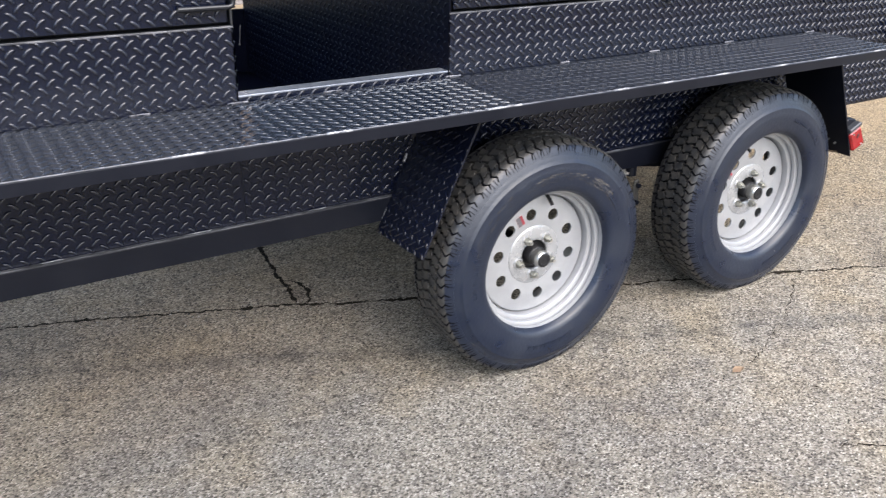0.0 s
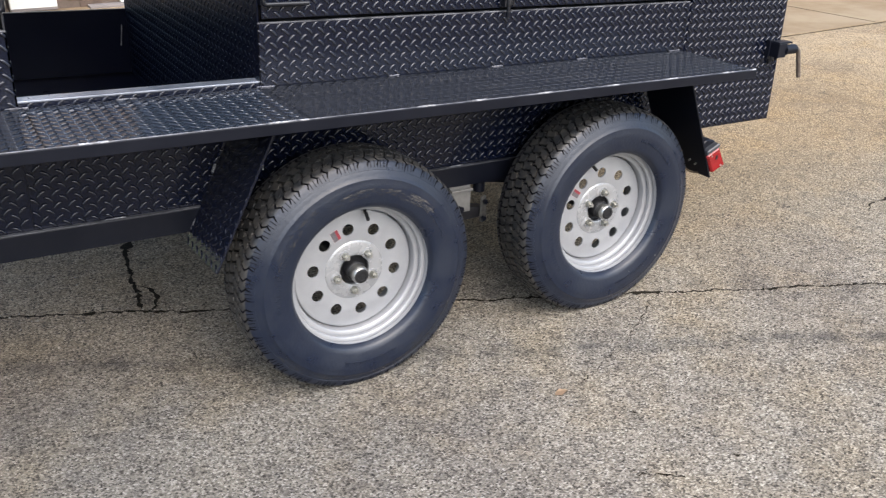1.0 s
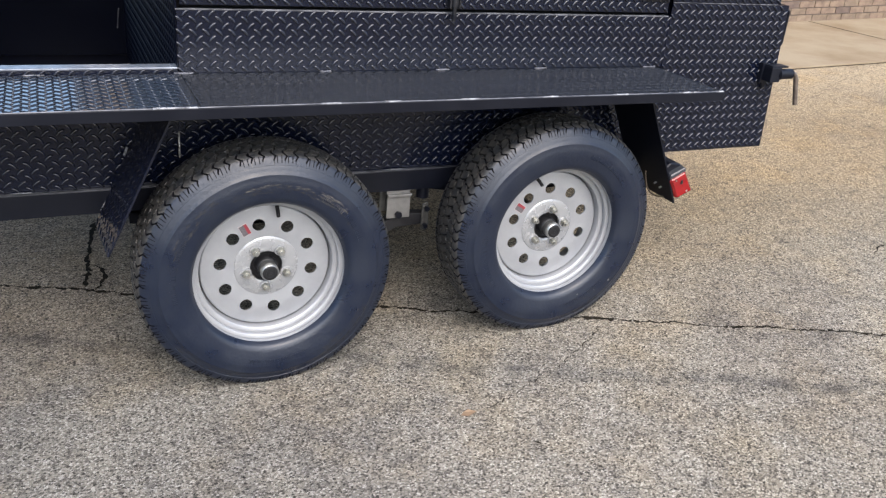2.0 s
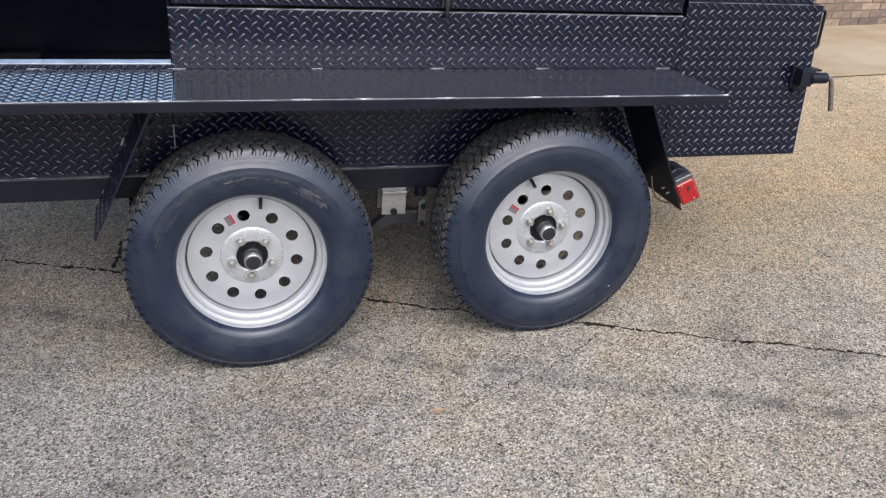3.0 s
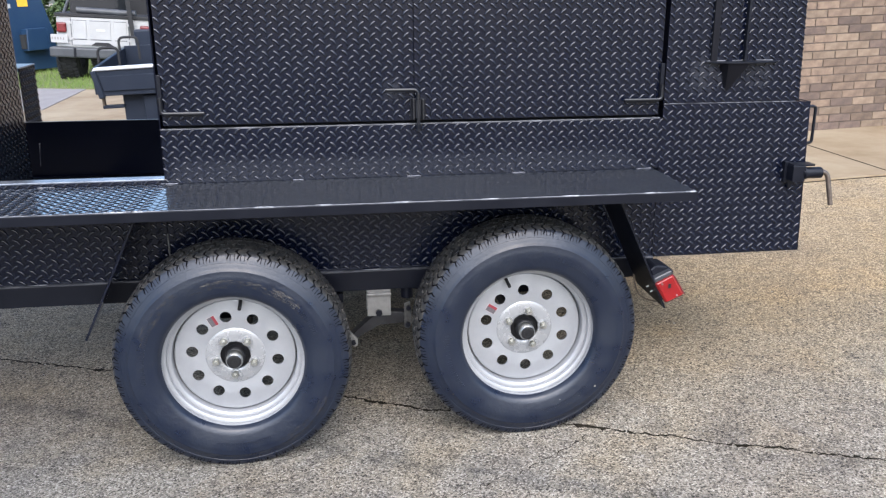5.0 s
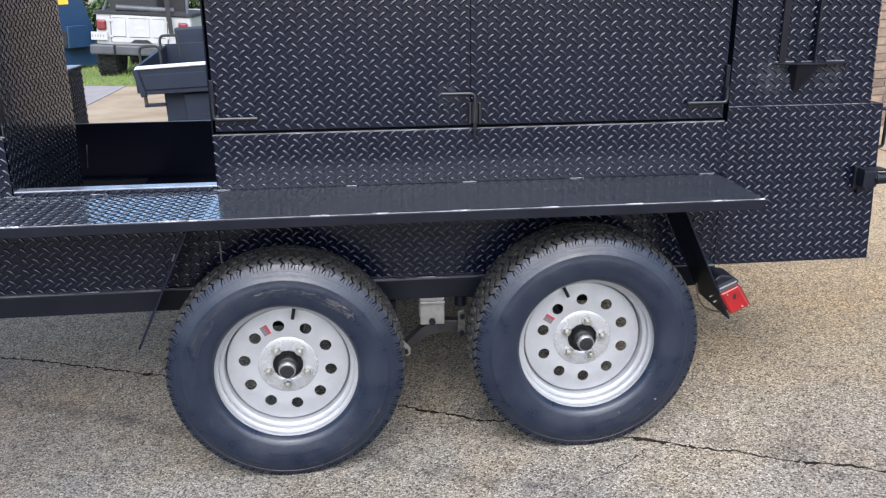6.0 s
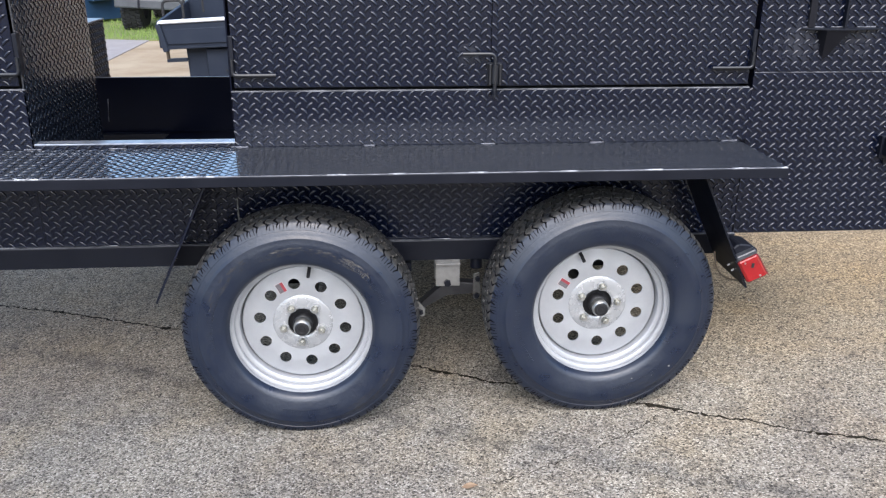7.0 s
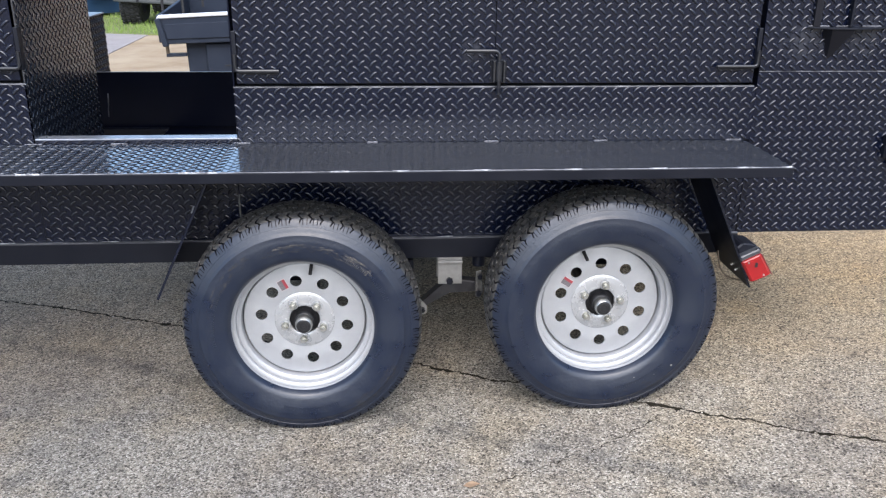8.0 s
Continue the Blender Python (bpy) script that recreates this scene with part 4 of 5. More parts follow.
def emboss(hub, spans, seed):
    """Raised blocks of sidewall marking, too worn to read."""
    rng = random.Random(seed)
    bm = bmesh.new()
    for a0, a1, r in spans:
        t = a0
        while t < a1:
            wide = rng.uniform(1.2, 2.3)
            for q0, q1 in ((0.0, 0.32), (0.62, 1.0)) if rng.random() < 0.6 else ((0.0, 1.0),):
                m = Matrix.Rotation(-radians(t + wide * (q0 + q1) / 2), 4, "Y") @ Matrix.Translation((r, sidewall(r), 0)) @ Matrix.Diagonal((0.014, 0.0020, radians(wide * (q1 - q0)) * r, 1))
                bmesh.ops.create_cube(bm, size=1, matrix=m)
            t += wide + 0.9
    return tagged(part("sidewall_marking", bm, M_RUBBER, hub), kind="stuff")


for k, (t, r, q) in enumerate(((-40, 0.276, 0.0035), (-65, 0.240, 0.0022), (-52, 0.262, 0.0014))):
    part("paint_speck", lathe(((q, -0.0008), (q * 0.6, -0.0012), (0.0, -0.0013)), 9), M_GALV, wheel_2, "pale paint speck", at=(r * math.cos(radians(t)), sidewall(r), r * math.sin(radians(t))))
emboss(wheel_1, ((20, 58, 0.257), (150, 190, 0.257), (255, 290, 0.257)), 1)
emboss(wheel_2, ((35, 75, 0.257), (175, 215, 0.257), (280, 315, 0.257)), 2)
smear(wheel_1, 42, 62, 0.246, 0.270, 70, 5, 0.010)
smear(wheel_1, 66, 104, 0.259, 0.266, 26, 6, 0.009)
smear(wheel_1, -62, -25, 0.272, 0.300, 90, 7, 0.008, M_SCUFF)
smear(wheel_1, 120, 170, 0.250, 0.275, 50, 8, 0.009, M_SCUFF)
smear(wheel_1, 215, 260, 0.300, 0.318, 40, 9, 0.008, M_SCUFF)
smear(wheel_1, 30, 118, 0.244, 0.262, 60, 10, 0.007, M_SCUFF)
smear(wheel_2, -80, -30, 0.250, 0.300, 40, 11, 0.006, M_SCUFF)

# ---- running gear ----
for x in (0.0, 0.885):
    u, w = local(x, 0.335)
    part("axle", tube([(u, 0.06, w), (u, 1.99, w)], 0.030, 16), M_SATIN, trailer, "black axle tube", True)
    part("leaf_spring", prism([(u + q, w + 0.075 - 0.12 * (q / 0.34) ** 2 * -0.3) for q in (-0.33, -0.2, -0.08, 0.08, 0.2, 0.33)] + [(u + q, w + 0.045 - 0.12 * (q / 0.34) ** 2 * -0.3) for q in (0.33, 0.2, 0.08, -0.08, -0.2, -0.33)], "y", 0.235, 0.280), M_SATIN, trailer)
    part("far_wheel", lathe([(r, 2.05 - (y - 0.0)) for r, y in tyre_profile], 48), M_RUBBER, trailer, "far-side tyre", at=(u, 0, w), smooth=True)
UB, WB = 0.428, 0.452
hanger = part("spring_hanger", box(UB - 0.037, UB + 0.039, 0.200, 0.206, WB - 0.078, WB + 0.003, 0.002), M_GALV, trailer, "bare steel spring hanger")
part("hanger_back", box(UB - 0.037, UB + 0.039, 0.262, 0.268, WB - 0.078, WB + 0.01), M_GALV, hanger)
part("hanger_lip", box(UB - 0.038, UB + 0.040, 0.190, 0.204, WB - 0.006, WB + 0.002, 0.002), M_GALV, hanger)
part("hanger_top", box(UB - 0.037, UB + 0.039, 0.206, 0.262, WB - 0.004, WB + 0.009), M_GALV, hanger)
part("bolt", tube([(UB, 0.199, WB - 0.066), (UB, 0.190, WB - 0.066)], 0.0115, 6), M_SATIN, hanger)
arm = [(UB - 0.095, WB - 0.150), (UB - 0.085, WB - 0.168), (UB + 0.0, WB - 0.112), (UB + 0.10, WB - 0.112), (UB + 0.10, WB - 0.078), (UB + 0.01, WB - 0.068), (UB - 0.02, WB - 0.082)]
part("equaliser", prism(arm, "y", 0.214, 0.252, 0.003), M_ARM, trailer, "black cranked equaliser arm")
part("shackle", prism([(UB - 0.104, WB - 0.135), (UB - 0.092, WB - 0.130), (UB - 0.070, WB - 0.155), (UB - 0.070, WB - 0.178), (UB - 0.082, WB - 0.185), (UB - 0.098, WB - 0.170)], "y", 0.203, 0.209, 0.0015), M_GALV, trailer, "bare steel shackle link")
part("shackle", prism([(UB + 0.082, WB - 0.040), (UB + 0.102, WB - 0.034), (UB + 0.108, WB - 0.110), (UB + 0.096, WB - 0.130), (UB + 0.082, WB - 0.124)], "y", 0.203, 0.209, 0.0015), M_SHACKLE, trailer, "bare steel shackle link")
for u, w in ((UB - 0.085, WB - 0.165), (UB + 0.095, WB - 0.055), (UB + 0.093, WB - 0.112)):
    part("shackle_bolt", tube([(u, 0.203, w), (u, 0.192, w)], 0.0085, 6), M_SATIN, trailer)
part("bump_stop", tube([(UB + 0.095, 0.24, WB - 0.03), (UB + 0.095, 0.24, WB + 0.012)], 0.020, 14), M_SATIN, trailer, smooth=True)

# ---- hinges, latches, shelf ----


def corner_hinge(u, side, owner, w=1.036):
    """Upright flat bar on the frame and a round bar that reaches over the door's foot."""
    h = part("hinge", box(min(u - side * 0.004, u - side * 0.016), max(u - side * 0.004, u - side * 0.016), Y_WALL - 0.014, Y_WALL + 0.012, w, w + 0.114, 0.002), M_SATIN, owner, "black bar hinge")
    part("hinge_rod", tube(bend((u - side * 0.010, Y_WALL - 0.018, w + 0.05), (u - side * 0.010, Y_WALL - 0.018, w + 0.004), (u + side * 0.112, Y_WALL - 0.018, w + 0.004), 0.012), 0.0055, 10), M_ROD, h, smooth=True)
    part("hinge_plate", box(min(u, u + side * 0.10), max(u, u + side * 0.10), Y_WALL - 0.012, Y_WALL - 0.003, w - 0.004, w), M_SATIN, h)


corner_hinge(U_GAP1 + 0.022, 1, door_l, 1.032)
corner_hinge(1.322, -1, door_r, 1.044)
corner_hinge(U_GAP0 - 0.010, -1, door_f, 1.040)
bolt = part("drop_bolt", tube(bend((0.468, Y_WALL - 0.022, 1.093), (0.563, Y_WALL - 0.022, 1.093), (0.563, Y_WALL - 0.022, 0.968), 0.016), 0.0058, 10), M_ROD, door_l, "black cane bolt", True)
part("bolt_sleeve", tube([(0.563, Y_WALL - 0.022, 1.008), (0.563, Y_WALL - 0.022, 1.062)], 0.0105, 12), M_ROD, bolt, smooth=True)
for u in (0.546, 0.575):
    part("bolt_cheek", box(u, u + 0.006, Y_WALL - 0.026, Y_WALL - 0.003, 1.004, 1.064, 0.001), M_ROD, bolt)
part("bolt_plate", box(0.540, 0.587, Y_WALL - 0.006, Y_WALL - 0.0025, 1.002, 1.066, 0.001), M_SATIN, bolt)
part("bolt_keeper", tube([(0.563, Y_WALL - 0.022, 0.975), (0.563, Y_WALL - 0.022, 0.988)], 0.0078, 12), M_SATIN, trailer, smooth=True)
for k, w in enumerate((1.010, 1.068)):
    part("weld_bead", weld((0.543, Y_WALL - 0.006, w - 0.006), (0.584, Y_WALL - 0.006, w - 0.006), 0.003, 60 + k), M_SATIN, trailer, smooth=True)
# bracket shelf on the upper panel
part("bracket_shelf", prism(((1.464, Y_WALL), (1.530, Y_WALL - 0.040), (1.608, Y_WALL - 0.046), (1.714, Y_WALL - 0.012), (1.714, Y_WALL)), "z", 1.156, 1.161, 0.001), M_SATIN, trailer, "black steel bracket shelf")
gusset = bmesh.new()
gv = [gusset.verts.new(q) for q in ((1.520, Y_WALL - 0.003, 1.155), (1.535, Y_WALL - 0.036, 1.155), (1.602, Y_WALL - 0.042, 1.155), (1.608, Y_WALL - 0.003, 1.155), (1.549, Y_WALL - 0.003, 1.062))]
for f in ((0, 1, 2, 3), (0, 1, 4), (1, 2, 4), (2, 3, 4), (3, 0, 4)):
    gusset.faces.new([gv[i] for i in f])
# matt black puts the shade of its downward faces in the colour
part("bracket_gusset", gusset, M_MATTE, trailer)
part("bracket_post", box(1.595, 1.602, Y_WALL - 0.020, Y_WALL - 0.002, 1.162, TOP, 0.001), M_SATIN, trailer)
# left post in matt black instead of satin, for the shade on it
part("bracket_post", box(1.488, 1.508, Y_WALL - 0.012, Y_WALL - 0.002, 1.162, TOP, 0.001), M_MATTE, trailer)
for k, (u0, u1) in enumerate(((1.475, 1.54), (1.56, 1.61), (1.64, 1.70))):
    part("weld_bead", weld((u0, Y_WALL - 0.006, 1.163), (u1, Y_WALL - 0.006, 1.163), 0.003, 80 + k), M_EDGE, trailer, smooth=True)
part("panel_seam", weld((1.348, Y_WALL - 0.002, 1.031), (1.80, Y_WALL - 0.002, 1.031), 0.0022, 70), M_EDGE, trailer, smooth=True)
# spring latch with its pulled pin, and a grab loop
latch = part("pin_latch", box(1.784, 1.828, 0.166, Y_WALL - 0.002, 0.776, 0.828, 0.003), M_SATIN, trailer, "black gate latch with a bent pin")
part("latch_plate", box(1.776, 1.792, 0.205, Y_WALL - 0.002, 0.766, 0.836, 0.002), M_SATIN, latch)
part("latch_tab", prism(((1.792, 0.776), (1.816, 0.776), (1.812, 0.748), (1.800, 0.742)), "y", 0.212, 0.219, 0.001), M_SATIN, latch)
part("latch_tube", tube([(1.822, 0.180, 0.802), (1.888, 0.180, 0.802)], 0.0185, 14), M_SATIN, latch, smooth=True)
part("latch_hood", box(1.786, 1.860, 0.170, 0.215, 0.826, 0.832, 0.001), M_SATIN, latch)
part("latch_ring", tube([(1.826, 0.180, 0.802), (1.834, 0.180, 0.802)], 0.0215, 14), M_SATIN, latch, smooth=True)
part("latch_pin", tube(bend((1.85, 0.180, 0.802), (1.912, 0.180, 0.806), (1.930, 0.165, 0.694), 0.026), 0.0084, 12), M_PIN, latch, "bent steel pin", True)
loop = bend((1.852, 0.26, 1.008), (1.892, 0.26, 1.008), (1.892, 0.26, 0.94), 0.012) + bend((1.892, 0.26, 0.94), (1.892, 0.26, 0.886), (1.858, 0.26, 0.886), 0.012)
part("grab_loop", tube(loop, 0.0052, 8), M_SATIN, trailer, "black round-bar handle", True)

# ---- behind the trailer ----
slab = part("concrete_apron", box(-7.5, 14, 2.735, 12.4, -0.2, 0.012, 0.004), M_CONC)
tagged(slab, "tan weathered concrete apron with saw-cut joints", "pavement", kind="structure")
for x in (-2.0, 1.0, 4.1, 6.5, 9.5):
    part("joint", box(x - 0.006, x + 0.006, 2.74, 4.36 if x > 3 else 6.7, 0.011, 0.0135), M_CRACK, slab)
part("joint", box(-7, 14, 2.722, 2.735, -0.01, 0.003), M_CRACK, slab)
patch = part("grey_patch", prism(((-7.4, 9.08), (-3.27, 9.08), (-3.32, 11.9), (-7.4, 11.9)), "z", 0.0, 0.022), M_CONC2)
tagged(patch, "grey smooth concrete pad on the apron", "pavement", kind="structure")
lawn = part("lawn", prism(((-30, 12.25), (-5.2, 12.25), (-4.4, 12.05), (-3.4, 11.45), (-2.4, 11.1), (3, 11.0), (3, 45), (-30, 45)), "z", -0.05, 0.03), M_SOIL)
tagged(lawn, "short green lawn", "lawn", kind="structure")


def grass():
    rng = random.Random(4)
    verts, faces = [], []
    for _ in range(16000):
        x, y = rng.uniform(-8, -1), 11.1 + 10 * rng.random() ** 1.6
        if y < 12.3 - max(0, (x + 4.9)) * 0.55 + rng.uniform(-0.08, 0.05):
            continue
        t, h, wd = rng.uniform(0, 6.28), rng.uniform(0.03, 0.09), rng.uniform(0.004, 0.010)
        dx, dy = math.cos(t) * wd, math.sin(t) * wd
        lx, ly = rng.uniform(-0.03, 0.03), rng.uniform(-0.03, 0.03)
        k = len(verts)
        verts += [(x - dx, y - dy, 0.02), (x + dx, y + dy, 0.02), (x + lx, y + ly, 0.03 + h)]
        faces.append((k, k + 1, k + 2))
    me = bpy.data.meshes.new("grass")
    me.from_pydata(verts, [], faces)
    return me


tagged(part("grass", grass(), M_GRASS), "short green grass blades", "grass", kind="stuff")


# ---- brick building ----
COURSE, BRICK = 0.0677, 0.2032


def brick_mesh(length, depth=0.09, height=0.0575):
    return mesh_of(box(0, length, 0, depth, 0, height, 0.002))


full = {m.name: brick_mesh(BRICK - 0.010) for m in (M_BRICK, M_BRICK_P, M_BRICK_D)}


def brick_wall(name, x0, x1, y, top, own, label, holes=()):
    """A wall at y, facing -y: mortar core set back, bricks proud of it in running bond."""
    core = part(name, box(x0, x1, y + 0.008, y + 0.30, -0.05, top), M_MORTAR)
    tagged(core, label, "wall", kind="structure")
    rest = {m.name: bmesh.new() for m in (M_BRICK, M_BRICK_P, M_BRICK_D)}
    rng = random.Random(int(abs(x0) * 100) + 1)
    mats = {m.name: m for m in (M_BRICK, M_BRICK_P, M_BRICK_D)}
    for c in range(int(top / COURSE)):
        x = x0 - (BRICK / 2 if c % 2 else 0)
        while x < x1:
            m = rng.choices((M_BRICK, M_BRICK_P, M_BRICK_D), (0.50, 0.26, 0.24))[0]
            a, b = max(x, x0), min(x + BRICK - 0.010, x1)
            z = 0.012 + c * COURSE
            hit = any(h0 - 0.02 < b and a < h1 + 0.02 and z < hz1 and z > hz0 - 0.05 for h0, h1, hz0, hz1 in holes)
            if b - a > 0.03 and not hit:
                if own[0] <= a <= own[1] and z < own[2] and b - a > BRICK - 0.012:
                    ob = part("brick", full[m.name], m, core, at=(a, y + rng.uniform(-0.002, 0.002), z))
                else:
                    box(a, b, y + rng.uniform(-0.002, 0.002), y + 0.05, z, z + 0.0575, 0, rest[m.name])
            x += BRICK
    for key, bm in rest.items():
        tagged(part("bricks", bm, mats[key], core), kind="stuff")
    return core


for me, m in zip(full.values(), (M_BRICK, M_BRICK_P, M_BRICK_D)):
    me.materials.append(m)
brick_wall("wall_south", 3.30, 10.5, 4.37, 3.3, (4.5, 6.4, 1.25), "tan and brown brick building wall")
brick_wall("wall_recess", -0.21, 3.20, 6.85, 3.3, (0.2, 1.5, 0.7), "tan brick wall of the recessed bay", holes=((0.755, 0.955, 0.03, 2.2), (-0.30, 0.20, 0.0, 2.15)))
part("wall_return", box(3.10, 3.30, 4.40, 6.90, -0.05, 3.3), M_MORTAR)
tagged(bpy.data.objects["wall_return"], "brick return wall", "wall", kind="structure")
pipe = part("door_trim", box(0.758, 0.952, 6.80, 6.90, 0.035, 2.2, 0.004), M_WOODW)
tagged(pipe, "white painted door trim in the brick wall", "trim", kind="structure")
jamb = part("door_panel", box(-0.205, 0.192, 6.79, 6.90, 0.02, 2.15, 0.004), M_WOODW)
part("kick_strip", box(-0.205, 0.192, 6.782, 6.79, 0.02, 0.045, 0.002), M_CONC2, jamb)
tagged(jamb, "white painted door panel beside the brick", "door", kind="structure")
sill = part("wall_footing", box(0.46, 3.2, 6.70, 6.86, 0.0, 0.033, 0.004), M_CONC2)
tagged(sill, "grey concrete step along the wall", "step", kind="structure")

# ---- utility cart ----
cart = thing("utility_cart", "grey-blue plastic utility cart with a dump bed", "utility vehicle", pose(-1.545, 5.0, 0))
bed = part("cargo_bed", prism(((0.0, 0.79), (0.045, 0.585), (1.30, 0.585), (1.34, 0.81)), "y", 0.0, 0.025, 0.004), M_PLASTIC, cart)
part("tailgate_panel", prism(((0.05, 0.745), (0.075, 0.625), (1.26, 0.625), (1.28, 0.76)), "y", -0.012, 0.0, 0.003), M_PLASTIC, bed)
part("bed_rim", prism(((0.0, 0.790), (1.34, 0.810), (1.34, 0.838), (0.02, 0.818)), "y", -0.015, 0.05, 0.006), M_PLASTIC_L, bed, "pale worn top rail")
part("bed_floor", box(0.04, 1.30, 0.02, 1.22, 0.585, 0.605), M_PLASTIC, bed)
part("bed_side", prism(((0.0, 0.60), (1.22, 0.60), (1.22, 0.90), (0.0, 0.815)), "x", 0.0, 0.030, 0.004), M_PLASTIC, bed)
part("bed_side", prism(((0.0, 0.60), (1.22, 0.60), (1.22, 0.92), (0.0, 0.815)), "x", 1.31, 1.34, 0.004), M_PLASTIC, bed)
part("bed_front", box(0.02, 1.32, 1.20, 1.225, 0.60, 0.915, 0.004), M_PLASTIC, bed)
part("corner_post", prism(((-0.012, 0.785), (0.03, 0.80), (0.075, 0.57), (0.03, 0.565)), "y", -0.022, 0.03, 0.006), M_PLASTIC, bed)
for x0, y0, z0 in ((-0.02, 0.36, 0.868), (0.02, 1.02, 0.918)):
    arc = bend((x0, y0, z0 - 0.12), (x0, y0, z0 + 0.085), (x0 + 0.08, y0, z0 + 0.085), 0.05) + bend((x0 + 0.08, y0, z0 + 0.085), (x0 + 0.17, y0, z0 + 0.085), (x0 + 0.17, y0, z0 - 0.12), 0.05)
    part("bed_bar", tube(arc, 0.012, 8), M_DARK, cart, "bent black tube bar", True)
body_c = part("cart_body", box(0.19, 1.16, 0.10, 1.5, 0.16, 0.585, 0.01), M_PLASTIC, cart)
part("rear_panel", prism(((0.36, 0.17), (1.10, 0.17), (1.12, 0.57), (0.36, 0.57)), "y", 0.06, 0.10, 0.006), M_PLASTIC, body_c)
part("panel_groove", box(0.50, 1.0, 0.055, 0.062, 0.38, 0.392), M_DARK, body_c)
part("rear_recess", box(0.20, 0.36, 0.092, 0.099, 0.17, 0.235), M_DARK, body_c)
part("tow_step", prism(((0.03, 0.50), (0.20, 0.50), (0.20, 0.475), (0.03, 0.475)), "y", 0.05, 0.12, 0.004), M_PLASTIC, cart)
part("step_hanger", box(0.03, 0.05, 0.06, 0.10, 0.475, 0.575), M_BARK, cart)
for x in (0.42, 1.14):
    for y in (0.45, 2.0):
        part("wheel", lathe([(0.10, 0.0), (0.24, 0.0), (0.255, 0.03), (0.255, 0.17), (0.24, 0.20), (0.10, 0.20)], 28), M_RUBBER, cart, at=(x, y, 0.267)).rotation_euler = (0, 0, radians(90))
part("bed_headboard", box(0.10, 1.22, 1.33, 1.39, 0.78, 1.055, 0.02), M_PLASTIC, cart)
part("front_cowl", box(0.16, 1.18, 1.5, 2.9, 0.25, 0.62, 0.03), M_PLASTIC, cart)
part("seat", box(0.18, 1.16, 1.42, 1.9, 0.62, 0.80, 0.03), M_DARK, cart)

# ---- white off-road vehicle ----
jeep = thing("off_road_vehicle", "white open off-road vehicle with black soft top on the lawn", "car", pose(-4.24, 13.0, 0.05, 0, 5.5, 0))
tub = part("body", prism(((0.10, 0.55), (1.70, 0.55), (1.68, 1.06), (0.12, 1.08)), "y", 0.0, 2.0, 0.02), M_WHITE, jeep)
part("tailgate", box(0.36, 1.28, -0.022, 0.0, 0.60, 1.05, 0.006), M_WHITE, tub)
for x0, x1 in ((0.39, 0.60), (0.66, 0.99), (1.05, 1.25)):
    part("tailgate_panel", box(x0, x1, -0.030, -0.022, 0.70, 1.00, 0.006), M_WHITE, tub)
for x0, x1 in ((0.39, 0.60), (0.66, 0.99), (1.05, 1.25)):
    for z in (0.695, 1.003):
        part("panel_groove", box(x0, x1, -0.0245, -0.0222, z - 0.006, z + 0.006), M_BUMPER, tub)
for x in (0.355, 1.285):
    part("tailgate_gap", box(x - 0.005, x + 0.005, -0.0235, -0.001, 0.60, 1.05), M_BUMPER, tub)
    for z in (0.70, 0.96):
        part("tailgate_hinge", box(x - 0.03, x + 0.03, -0.034, -0.0236, z - 0.02, z + 0.02, 0.004), M_WHITE, tub)
part("emblem", box(0.76, 0.90, -0.034, -0.030, 0.84, 0.87), M_PLASTIC_L, tub)
part("tailgate_slot", prism(((0.66, 0.60), (0.74, 0.655), (0.95, 0.655), (1.03, 0.60)), "y", -0.026, -0.022), M_DARK, tub)
for x in (0.125, 1.47):
    part("tail_lamp", box(x, x + 0.155, -0.045, 0.0, 0.80, 0.965, 0.03), M_RED_D, tub, "red tail lamp")
plate = part("number_plate", box(0.03, 0.30, -0.06, -0.048, 0.63, 0.765, 0.003), M_WHITE, tub, "white plate with dark bars")
for k in range(5):
    part("plate_bar", box(0.045 + 0.045 * k, 0.063 + 0.045 * k, -0.0615, -0.060, 0.68, 0.72), M_CONC2, plate)
part("bumper", box(0.03, 1.75, -0.20, -0.05, 0.40, 0.565, 0.03), M_BUMPER, jeep, "grey steel bumper")
part("bumper_groove", box(0.42, 0.46, -0.204, -0.20, 0.41, 0.565), M_SATIN, jeep)
part("body_rail", box(0.10, 1.70, -0.03, 1.9, 1.06, 1.115, 0.01), M_DARK, jeep)
part("folded_top", tube([(0.45, 0.05, 1.17), (1.40, 0.05, 1.15)], 0.055, 10), M_BUMPER, jeep, smooth=True)
part("seat", box(0.42, 0.90, 0.9, 1.1, 0.9, 1.65, 0.05), M_DARK, jeep)
part("seat", box(0.98, 1.46, 0.9, 1.1, 0.9, 1.65, 0.05), M_DARK, jeep)
part("cargo", box(0.30, 1.10, 0.15, 0.8, 1.0, 1.45, 0.05), M_DARK, jeep, "dark covered load")
part("roll_bar", tube([(0.20, 0.15, 1.08), (0.32, 0.8, 1.8), (1.48, 0.8, 1.8), (1.60, 0.15, 1.08)], 0.03, 8), M_BUMPER, jeep, smooth=True)
part("strap", prism(((1.20, 1.9), (1.28, 1.9), (1.40, 0.78), (1.33, 0.78)), "y", -0.10, -0.08), M_DARK, jeep)
part("axle", tube([(0.1, 0.45, 0.38), (1.7, 0.45, 0.38)], 0.05, 8), M_DARK, jeep)
